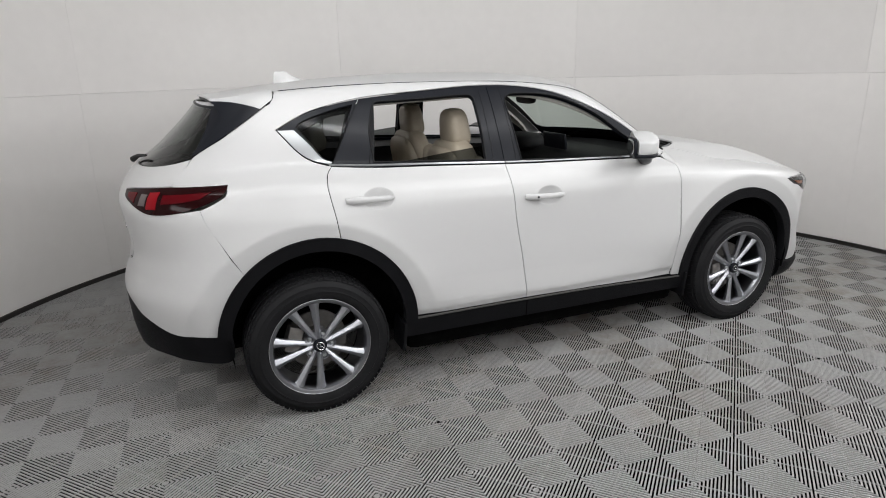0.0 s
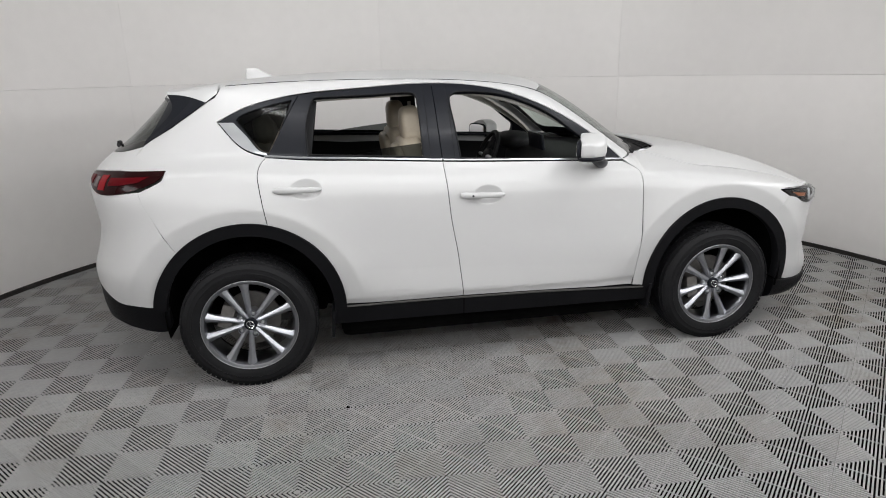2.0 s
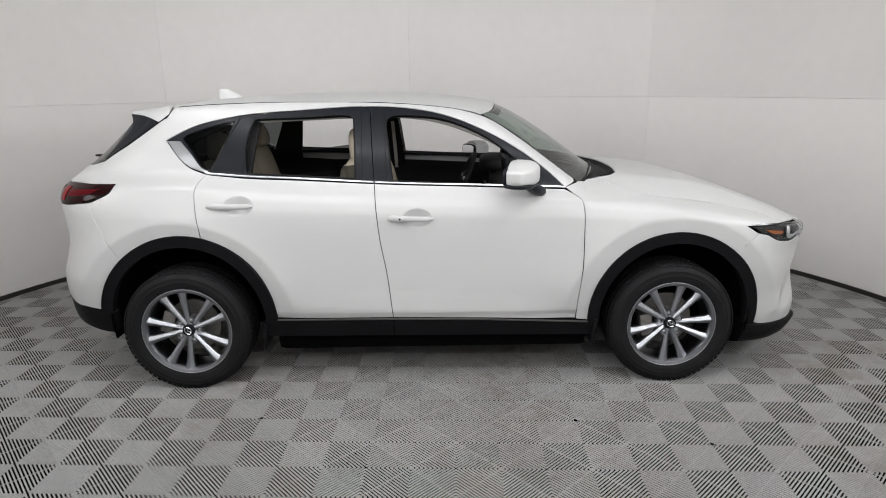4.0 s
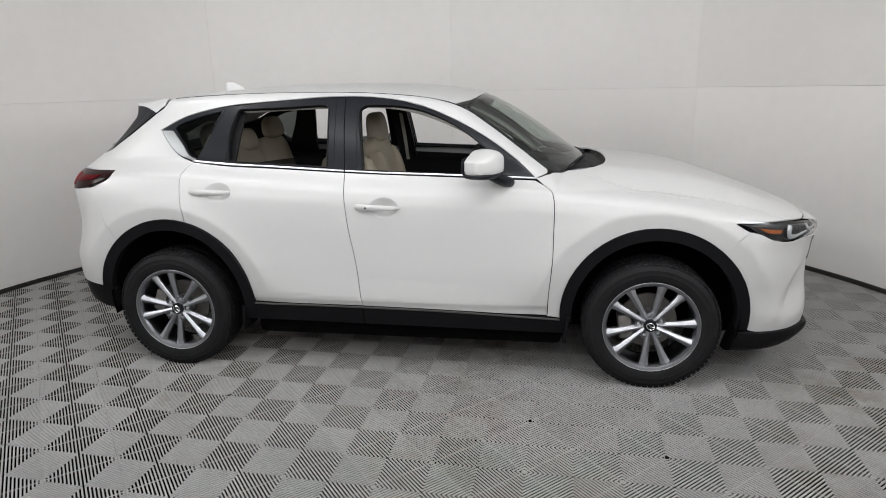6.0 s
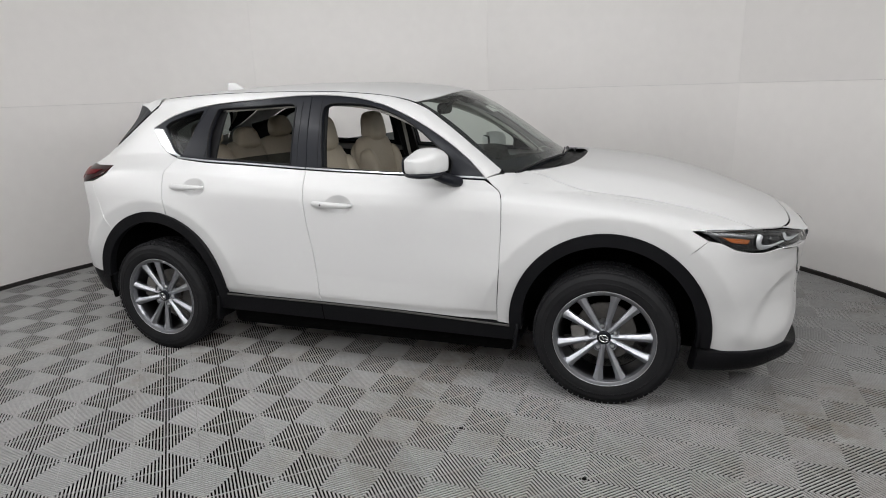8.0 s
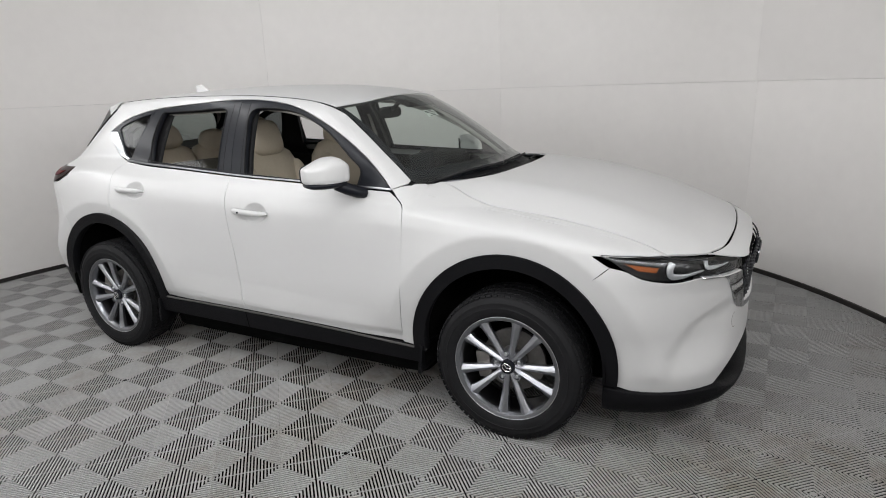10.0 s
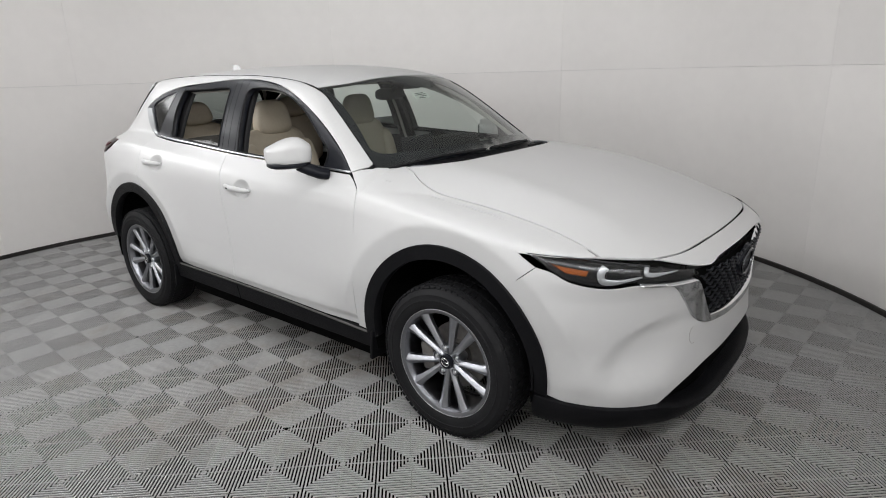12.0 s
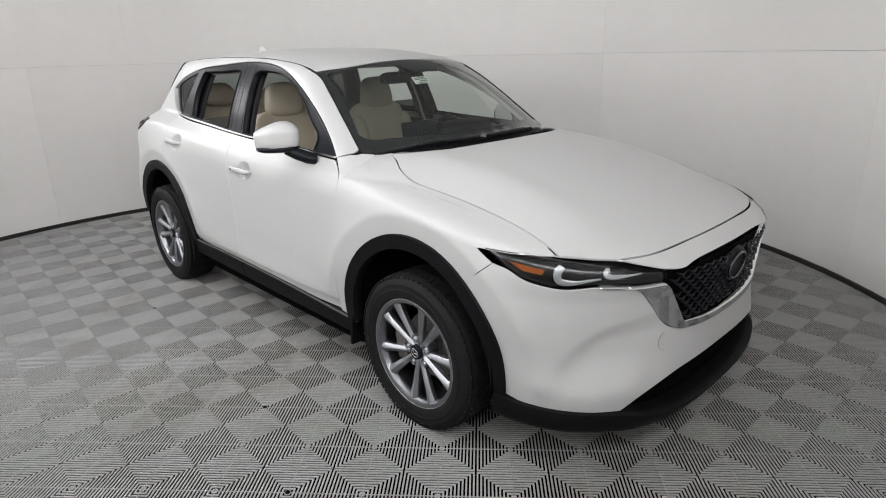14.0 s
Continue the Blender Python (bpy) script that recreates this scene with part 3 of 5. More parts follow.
part("roof_panel", panel("roof_panel", roof, on_top, PAINT, grid=.04), None, car)

# windscreen
WS_SIDE = [(1.642, -.565), (1.90, -.622), (2.174, -.69)]
WS_LOW = [(2.174, -.69), (2.235, -.60), (2.315, -.42), (2.378, -.15), (2.384, 0), (2.378, .15), (2.315, .42), (2.235, .60), (2.174, .69)]
windscreen = outline(WS_SIDE, WS_LOW, mirror(WS_SIDE), ROOF_FRONT)
ws = part("windscreen", panel("windscreen", windscreen, on_top, CLEAR, grid=.06, off=-.003, depth=0), None, car)
ws.visible_shadow = False
band = outline(WS_SIDE, WS_LOW, mirror(WS_SIDE), ROOF_FRONT)
# low band is widened: black for the dashboard's reflection besides the print
part("windscreen_border", panel("windscreen_border", band, on_top, GLOSS_BLACK, grid=.05, off=-.0105, depth=0, holes=[outline([(x + .015 + .025 * (1 - abs(y) / .6), y * .925) for x, y in WS_SIDE[:2]] + [(2.085, -.632)], [(2.085, -.632), (2.125, -.612), (2.165, -.56)], [(x - .072, y * .93) for x, y in WS_LOW[1:-1]], [(2.165, .56), (2.125, .612), (2.085, .632)], [(2.085, .632), (1.915, .575), (1.666, .523)], [(1.666, .523), (1.74, .38), (1.785, .2)], [(1.785, .2), (1.80, .16), (1.86, .11), (1.90, .085)], [(1.90, .085), (1.90, -.085)], [(1.90, -.085), (1.86, -.11), (1.80, -.16), (1.785, -.2)], [(1.785, -.2), (1.74, -.38), (1.666, -.523)])]), None, ws, "black printed border, widened below for the dashboard's reflection")

# black rubber mouldings along the roof's edge and down the screen pillars
both("roof_moulding", wire_mesh("roof_moulding", tube(laid([(x, -float(RAIL_Y(x)) - .002) for x in np.linspace(2.13, -.04, 60)], on_top, -.0010), .0028, 6), RUBBER), None, car, "black rubber roof moulding")

# ---- nose ----
LAMP_TOP = [(1.026, .914), (.842, .909), (.77, .900), (.59, .876), (.44, .846)]
LAMP_IN = [(.44, .846), (.430, .795)]
LAMP_BOT = [(.430, .795), (.52, .794), (.602, .802), (.672, .802), (.747, .792), (.806, .798), (.875, .817), (.928, .848), (.981, .888), (1.026, .914)]
mir = lambda line: [(-a, z) for a, z in line][::-1]
GRILLE = [(.43, .843), (.411, .774), (.376, .716), (.345, .66), (.316, .612)]
GRILLE_LOW = [(.316, .612), (.171, .598), (0, .594), (-.171, .598), (-.316, .612)]
GRILLE_TOP = [(-.43, .845), (-.374, .836), (-.28, .845), (0, .848), (.28, .845), (.374, .836), (.43, .845)]
WING_OUT = [(.655, .802), (.59, .797), (.525, .778), (.476, .716), (.410, .626), (.344, .588), (.231, .573), (0, .566), (-.231, .573), (-.344, .588), (-.410, .626), (-.476, .716), (-.525, .778), (-.59, .797), (-.655, .802)]
BUMP_LOW = [(.935, .335), (.868, .316), (.792, .314), (.696, .311), (.56, .310)]
BUMP_RISE = [(.56, .310), (.487, .362), (.343, .415), (.2, .430), (0, .434), (-.2, .430), (-.343, .415), (-.487, .362), (-.56, .310)]
arch_edge = []
for a in (-8, 0, 10, 20, 30, 40, 49.5):
    x, z = fa[0] + fa[2] * math.cos(radians(a)), fa[1] + fa[2] * math.sin(radians(a))
    p = on_side(np.array([[x, z]]))[0]
    arch_edge.append((math.degrees(math.atan2(-p[1], p[0] - 2.8)) / 70, z))


def nose_of(x, z):
    p = on_side(np.array([[x, z]]))[0]
    return (math.degrees(math.atan2(-p[1], p[0] - 2.8)) / 70, z)


seam = [arch_edge[-1], nose_of(3.137, .862)]
lamp_low_out = [p for p in LAMP_BOT if p[0] > .66][:-2] + [seam[-1]]
bumper = outline(WING_OUT[::-1], [WING_OUT[0]] + lamp_low_out, seam[::-1], arch_edge[::-1], [arch_edge[0]] + BUMP_LOW[1:], BUMP_RISE, mir([arch_edge[0]] + BUMP_LOW[1:]), mir(arch_edge[::-1]), mir(seam[::-1]), mir([WING_OUT[0]] + lamp_low_out))


FOLD = pchip((.36, .812), (.386, .805), (.461, .791), (.52, .755), (.575, .712), (.622, .655), (.66, .58))


def bumper_form(q):
    """The hollow that sweeps from under the lamp down to the corner."""
    s, z = np.abs(q[:, 0]), q[:, 1]
    u = FOLD(z) - s
    return -.0135 * smooth(-.01, .075, u) * (1 - smooth(.08, .33, u)) * smooth(.335, .43, z) * (1 - smooth(.59, .68, z)) + .007 * np.exp(-((z - .40) / .05) ** 2) * smooth(.45, .6, s) * (1 - smooth(.8, .9, s))


part("front_bumper", panel("front_bumper", bumper, on_nose, PAINT, grid=.018, off=bumper_form, gap=.001), None, car)
hf = on_top(np.array(HOOD_FRONT))
nose_top = [(math.degrees(math.atan2(-p[1], p[0] - 2.8)) / 70, p[2]) for p in hf]
strip = outline(nose_top, [nose_top[-1], (-.43, .845)], GRILLE_TOP, [(.43, .845), nose_top[0]])
part("bonnet_lip", panel("bonnet_lip", strip, on_nose, PAINT, grid=.02), None, car)
WING_IN = [(.430, .793)] + GRILLE[1:]
wing = outline(WING_OUT, [WING_OUT[-1], (-.52, .7935), (-.430, .793)], mir(WING_IN)[::-1], GRILLE_LOW[::-1], WING_IN[::-1], [(.430, .793), (.52, .7935), WING_OUT[0]])
part("grille_surround", panel("grille_surround", wing, on_nose, CHROME, grid=.02, off=.006, depth=.03), None, car, "bright chrome winged surround")
LIP_TOP = [(1.0, .338), (.9, .322), (.75, .313), (.56, .308), (.47, .285), (.3, .262), (0, .258), (-.3, .262), (-.47, .285), (-.56, .308), (-.75, .313), (-.9, .322), (-1.0, .338)]
LIP_BOT = [(-1.0, .190), (-.8, .180), (-.5, .172), (0, .168), (.5, .172), (.8, .180), (1.0, .190)]
LIP_HI, LIP_LO = pchip(*LIP_TOP), pchip(*LIP_BOT)


def lip_mesh():
    """A rounded lip swept round the nose: flush under the corners, a shelf below the middle."""
    ss = np.linspace(-.985, .985, 110)
    faces = []
    prof = ((-.075, 1.0), (-.02, 1.01), (.014, 1.0), (.024, .95), (.030, .80), (.032, .58), (.029, .36), (.016, .18), (-.012, .06), (-.05, 0.0), (-.10, .0))
    hi, lo = LIP_HI(ss), LIP_LO(ss)
    q = np.array([(a, l + (h - l) * k) for a, h, l in zip(ss, hi, lo) for _, k in prof])
    off = np.array([o - .012 * float(smooth(.5, .62, abs(a))) * (o > -.03) for a in ss for o, _ in prof])
    p = on_nose(q)
    n = normal_at(p) * (1, 1, 0)
    n /= np.linalg.norm(n, axis=1)[:, None]
    verts = list(p + n * off[:, None])
    m = len(prof)
    for i in range(len(ss) - 1):
        for k in range(m - 1):
            faces.append((i * m + k, i * m + m + k, i * m + m + k + 1, i * m + k + 1))
    faces += [tuple(range(m)), tuple(range(len(verts) - m, len(verts)))[::-1]]
    return wire_mesh("front_lip", (verts, faces), CLAD)


part("front_lip", lip_mesh(), None, car, "matt black plastic lower lip")
part("lower_intake", panel("lower_intake", outline([(.66, .46), (.66, .17)], [(.66, .17), (-.66, .17)], [(-.66, .17), (-.66, .46)], [(-.66, .46), (.66, .46)]), on_nose, DARK, grid=.04, off=-.055, depth=0), None, car)

# ---- tail ----
TAIL_TOP = [(.50, 1.128), (.66, 1.142), (.822, 1.152), (1.098, 1.157)]
TAIL_BOT = [(1.098, 1.152), (1.085, 1.124), (.985, 1.078), (.871, 1.051), (.781, 1.045), (.741, 1.049), (.615, 1.080), (.52, 1.105), (.50, 1.128)]


def tail_of(x, z):
    p = on_side(np.array([[x, z]]))[0]
    return ((180 - math.degrees(math.atan2(-p[1], p[0] + .15))) / 70, z)


back_arch = [tail_of(ra[0] + ra[2] * math.cos(radians(a)), ra[1] + ra[2] * math.sin(radians(a))) for a in (133.5, 145, 160, 172)]
back_seam = [tail_of(x, z) for x, z in ((-.460, 1.065), (-.445, 1.01), (-.413, .947), (-.312, .758))]
rear_bumper = outline(back_seam, back_arch, [back_arch[-1], (.904, .492), (.829, .500), (.708, .543), (.623, .570), (.55, .600), (.3, .64), (0, .645), (-.3, .64), (-.55, .600), (-.623, .570), (-.708, .543), (-.829, .500), (-.904, .492), (-back_arch[-1][0], back_arch[-1][1])],
                      mir(back_arch), mir(back_seam), mir([back_seam[0]] + TAIL_BOT[3:-1]), [(-.52, 1.105), (-.47, .80), (0, .78), (.47, .80), (.52, 1.105)], TAIL_BOT[3:-1][::-1] + [back_seam[0]])
part("rear_bumper", panel("rear_bumper", rear_bumper, on_tail, PAINT, grid=.017, gap=-.0010), None, car)
VAL = [(1.06, .462), (.904, .512), (.829, .52), (.708, .563), (.623, .59), (.55, .62), (.3, .66), (0, .665), (-.3, .66), (-.55, .62), (-.623, .59), (-.708, .563), (-.829, .52), (-.904, .512), (-1.06, .462)]
part("rear_valance", panel("rear_valance", outline(VAL, [VAL[-1], (-1.04, .339), (-.87, .352), (-.75, .372), (-.5, .36), (0, .34), (.5, .36), (.75, .372), (.87, .352), (1.04, .339), VAL[0]]), on_tail, CLAD, grid=.03, off=-.003, depth=.04), None, car, "matt black rear valance")
GLASS_B = [(.879, 1.262), (.746, 1.238), (.574, 1.223), (.3, 1.215), (0, 1.213), (-.3, 1.215), (-.574, 1.223), (-.746, 1.238), (-.879, 1.262)]
hatch_edge = [tail_of(x, z) for x, z in HATCH_SIDE[1:]]
gate = outline(hatch_edge, [hatch_edge[-1], (.56, 1.137), (.50, 1.128)], [(.50, 1.128), (.515, 1.105), (.465, .81), (0, .79), (-.465, .81), (-.515, 1.105), (-.50, 1.128)], mir([hatch_edge[-1], (.56, 1.137), (.50, 1.128)]), mir(hatch_edge), [(-hatch_edge[0][0], hatch_edge[0][1]), (0, 1.51), hatch_edge[0]])
rear_glass = outline(GLASS_B[::-1], [GLASS_B[0], (.96, 1.40), (1.0, 1.47)], [(1.0, 1.47), (.5, 1.49), (0, 1.495), (-.5, 1.49), (-1.0, 1.47)], [(-1.0, 1.47), (-.96, 1.40), GLASS_B[-1]])
part("tailgate", panel("tailgate", gate, on_tail, PAINT, grid=.03, holes=[rear_glass]), None, car)
part("rear_window", panel("rear_window", rear_glass, on_tail, REAR_GLASS, grid=.04, off=-.002), None, car, "dark tinted rear window")

# ---- cladding ----
for (cx, cz, ro, ri), ends, name in ((ra, (-3, 174), "rear"), (fa, (-8, 186), "front")):
    q = outline(arc(cx, cz, ro + .004, ends[0], ends[1], 30), [arc(cx, cz, ro + .004, ends[1], ends[1], 1)[0], arc(cx, cz, ri, ends[1], ends[1], 1)[0]], arc(cx, cz, ri, ends[1], ends[0], 30), [arc(cx, cz, ri, ends[0], ends[0], 1)[0], arc(cx, cz, ro + .004, ends[0], ends[0], 1)[0]])
    both("wheel_arch_trim", panel("wheel_arch_trim", q, on_side, CLAD, grid=.025, off=.014, depth=.05), None, car, "black plastic wheel arch trim")
sill = outline([(.440, .412), (1.145, .408), (1.6, .400), (2.275, .371)], [(2.275, .371), (2.270, .288)], [(2.270, .288), (1.6, .297), (.9, .304), (.435, .306)], [(.435, .306), (.440, .412)])
both("sill_trim", panel("sill_trim", sill, on_side, CLAD, grid=.03, off=.010, depth=.06), None, car, "black plastic sill trim")

# ---- side windows' trim ----
OPEN_F = outline([(1.158, 1.159), (1.5, 1.143), (1.90, 1.128)], [(1.90, 1.128), (1.905, 1.20), (1.835, 1.258), (1.671, 1.379), (1.49, 1.461), (1.367, 1.489), (1.213, 1.499), (1.160, 1.497)], [(1.160, 1.497), (1.126, 1.475), (1.136, 1.337), (1.158, 1.159)])
OPEN_R = outline([(.360, 1.203), (.657, 1.188), (.954, 1.174)], [(.954, 1.174), (.952, 1.341), (.945, 1.48)], [(.945, 1.48), (.930, 1.496), (.667, 1.492), (.430, 1.486)], [(.430, 1.486), (.405, 1.48), (.377, 1.421), (.358, 1.342), (.360, 1.203)])
QUARTER = outline([(.163, 1.219), (.122, 1.237), (.072, 1.304), (.012, 1.385)], [(.012, 1.385), (.03, 1.402), (.162, 1.447), (.295, 1.477)], [(.295, 1.477), (.235, 1.353), (.163, 1.219)])
PILLAR = [(1.058, 1.147), (1.049, 1.282), (1.039, 1.454), (1.035, 1.547)]
REAR_UP = [(.152, 1.200), (.204, 1.291), (.265, 1.395), (.332, 1.504)]
top_f = [p for p in DLO_TOP if p[0] > 1.1] + [PILLAR[-1]]
top_r = [PILLAR[-1]] + [p for p in DLO_TOP if .4 < p[0] < 1.0] + [REAR_UP[-1]]
top_q = [REAR_UP[-1]] + [p for p in DLO_TOP if p[0] < .3]
frame_f = outline(PILLAR[::-1], [PILLAR[0], (1.255, 1.141), (1.561, 1.131), (1.872, 1.120), (2.089, 1.111)], [(2.089, 1.111), (2.089, 1.115)], top_f)
frame_r = outline(PILLAR, top_r, REAR_UP[::-1], [REAR_UP[0], (.359, 1.183), (.656, 1.170), (.954, 1.155), PILLAR[0]])
frame_q = outline(REAR_UP, top_q, DLO_TAIL)
for name, q, hole in (("front_window_frame", frame_f, OPEN_F), ("rear_window_frame", frame_r, OPEN_R), ("quarter_window_frame", frame_q, QUARTER)):
    both(name, panel(name, q, on_side, GLOSS_BLACK, grid=.025, off=-.002, depth=.03, holes=[hole]), None, car, "black pillar and window frame")
both("quarter_window", panel("quarter_window", QUARTER, on_side, TINT, grid=.05, off=-.008, depth=0), None, car, "dark tinted quarter window")
# bright strips
strip_q = outline([(-.079, 1.374), (.006, 1.270), (.060, 1.231), (.146, 1.203)], [(.146, 1.203), (.158, 1.216)], [(.158, 1.216), (.116, 1.234), (.066, 1.298), (.0, 1.372)], [(.0, 1.372), (-.079, 1.374)])
both("quarter_strip", panel("quarter_strip", strip_q, on_side, STRIP, grid=.02, off=.005, depth=.01), None, car, "satin silver corner strip")
low_b = [(.149, 1.198), (.359, 1.183), (.656, 1.170), (.954, 1.155), (1.255, 1.141), (1.561, 1.131), (1.872, 1.120), (2.080, 1.112)]
for a, b in ((0.14, 1.055), (1.062, 2.09)):
    line = [(a, float(BELT_Z(a)))] + [p for p in low_b if a + .01 < p[0] < b - .01] + [(b, float(BELT_Z(b)))]
    both("belt_strip", panel("belt_strip", outline(line, [line[-1], (b, line[-1][1] + .009)], [(x, z + .009) for x, z in line][::-1], [(a, line[0][1] + .009), line[0]]), on_side, STRIP, grid=.02, off=.006, depth=.008, gap=.0009), None, car, "thin satin silver belt strip")
# wound-down tinted pane of the rear door
drop_pane = outline([(.47, 1.192), (.955, 1.168)], [(.955, 1.168), (.953, 1.250)], [(.953, 1.250), (.72, 1.226), (.47, 1.196)], [(.47, 1.196), (.47, 1.192)])
for ob in both("lowered_pane", panel("lowered_pane", drop_pane, on_side, TINT, grid=.05, off=-.022, depth=.003), None, car, "tinted window pane wound down"):
    ob.visible_shadow = False

# ---- near-black sheets added behind the joints, standing for shade in deep gaps ----
back_side = outline([(.50, .43), (2.20, .40)], arc(fa[0], fa[1], fa[2] + .03, 178, 60), [(2.958, .84), (2.9, .98), (2.2, 1.06), (1.0, 1.10), (.16, 1.15), (.06, 1.13)], [(.06, 1.13), (.06, .93)], arc(ra[0], ra[1], ra[2] + .03, 84, 4))
both("joint_backing", panel("joint_backing", back_side, on_side, DARK, grid=.04, off=-.034, depth=0), None, car)
back_top = outline([(2.40, -.50), (2.46, -.62), (2.55, -.68), (3.2, -.68), (3.42, -.60), (3.50, -.4), (3.52, 0), (3.50, .4), (3.42, .60), (3.2, .68), (2.55, .68), (2.46, .62), (2.40, .50)], [(2.40, .50), (2.51, .42), (2.565, .28), (2.585, 0), (2.565, -.28), (2.51, -.42), (2.40, -.50)])
back_top = inset(back_top, -.05)
part("bonnet_backing", panel("bonnet_backing", back_top, on_top, DARK, grid=.05, off=-.014, depth=0), None, car)

# ---- inner lining and underside ----
card = outline([(.55, .42), (2.12, .42)], [(2.12, .42), (2.05, 1.09)], [(2.05, 1.09), (1.06, 1.13), (-.30, 1.17)], [(-.30, 1.17), (-.30, .95), (.3, .92), (.55, .42)])
both("door_card", panel("door_card", card, on_side, TRIM_IN, grid=.06, off=-.055, depth=0), None, car)
liner = outline(ROOF_SIDE, ROOF_BACK, mirror(ROOF_SIDE), ROOF_FRONT)
part("headlining", panel("headlining", inset(liner, .03), on_top, TRIM_GREY, grid=.08, off=-.035, depth=0), None, car)
bm = bmesh.new()
box(bm, (1.78, 1.60, .21), pose(1.36, 0, .295), .05)
box(bm, (1.0, 1.06, .22), pose(-.10, 0, .37), .03)
box(bm, (1.1, 1.06, .28), pose(2.80, 0, .34), .03)
box(bm, (.04, 1.3, .5), pose(2.22, 0, .70))
box(bm, (.66, 1.06, .04), pose(-.33, 0, .62))
part("underbody", bm_mesh("underbody", bm, DARK, False), None, car)
for x, z, _, _ in ARCHES:
    verts, faces = [], []
    n = 26
    for i in range(n + 1):
        a = radians(-14 + 208 * i / n)
        for y, r in ((-.862, .432), (-.56, .432), (-.53, .02)):
            verts.append((x + r * math.cos(a), y, z + r * math.sin(a)))
    for i in range(n):
        for k in range(2):
            faces.append((i * 3 + k, i * 3 + 3 + k, i * 3 + 4 + k, i * 3 + 1 + k))
    both("wheel_housing", as_mesh("wheel_housing", verts, faces, DARK), None, car)

# ---- lamps ----
def ribbon(points, lay, half, off, thick=.004, n=40):
    """A flat rounded bar laid along a line on the form."""
    q = spline(points, .004)
    p = laid(q, lay, off)
    nn = normal_at(lay(q))
    t = np.gradient(p, axis=0)
    t /= np.maximum(np.linalg.norm(t, axis=1), 1e-9)[:, None]
    s = np.cross(nn, t)
    verts, faces = [], []
    m = len(p)
    h = np.interp(np.linspace(0, 1, m), np.linspace(0, 1, len(half)), half) if np.ndim(half) else np.full(m, half)
    for i in range(m):
        for a, b in ((-1, -.6), (-1, .2), (-.6, 1), (.6, 1), (1, .2), (1, -.6)):
            verts.append(p[i] + s[i] * a * h[i] + nn[i] * b * thick)
    for i in range(m - 1):
        for k in range(6):
            faces.append((i * 6 + k, i * 6 + (k + 1) % 6, i * 6 + 6 + (k + 1) % 6, i * 6 + 6 + k))
    faces += [tuple(range(6))[::-1], tuple(range((m - 1) * 6, m * 6))]
    return verts, faces


lamp_q = outline(LAMP_TOP, LAMP_IN, LAMP_BOT)
for ob in both("headlight", panel("headlight", lamp_q, on_nose, LAMP_DARK, grid=.03, off=-.020, depth=.02), None, car, "dark headlight with amber side reflector"):
    amber = outline([(.935, .880), (.812, .862)], [(.812, .862), (.822, .838)], [(.822, .838), (.885, .847)], [(.885, .847), (.935, .880)])
    part("side_reflector", panel("side_reflector", amber, on_nose, AMBER, grid=.012, off=-.012), None, ob, "amber side reflector")
    part("light_bow", wire_mesh("light_bow", ribbon([(.762, .879), (.774, .862), (.777, .840), (.770, .822), (.735, .816), (.690, .824), (.649, .834)], on_nose, [.013, .0135, .0125, .010, .006, .005, .002], -.010), LAMP_GREY), None, ob, "silver light bow")
    part("light_bow", wire_mesh("light_bow", ribbon([(.626, .873), (.633, .860), (.634, .850), (.618, .842), (.565, .844), (.521, .848)], on_nose, [.009, .009, .008, .005, .0035, .0015], -.010), LAMP_GREY), None, ob, "silver light bow")
    for s0, z0 in ((.705, .850), (.575, .860)):
        c = laid([(s0, z0)], on_nose, -.022)[0]
        nv = Vector(normal_at(on_nose(np.array([(s0, z0)])))[0])
        lens = part("projector", wire_mesh("projector", lathe([(.010, .0005), (.008, .012), (.004, .018), (-.004, .020), (-.012, .020)], 28), LAMP_DARK), None, ob)
        lens.matrix_basis = Matrix.Translation(c) @ nv.to_track_quat("Y", "Z").to_matrix().to_4x4()
    part("brow", wire_mesh("brow", ribbon([(1.01, .909), (.842, .902), (.77, .893), (.62, .873)], on_nose, .0030, -.004), DARK_CHROME), None, ob, "thin dark chrome brow line")
    cover = part("lens", panel("lens", lamp_q, on_nose, LENS_CLEAR, grid=.03, off=.0, depth=0), None, ob, "clear lens cover")
    cover.visible_shadow = False

tail_q = outline(TAIL_TOP, TAIL_BOT)
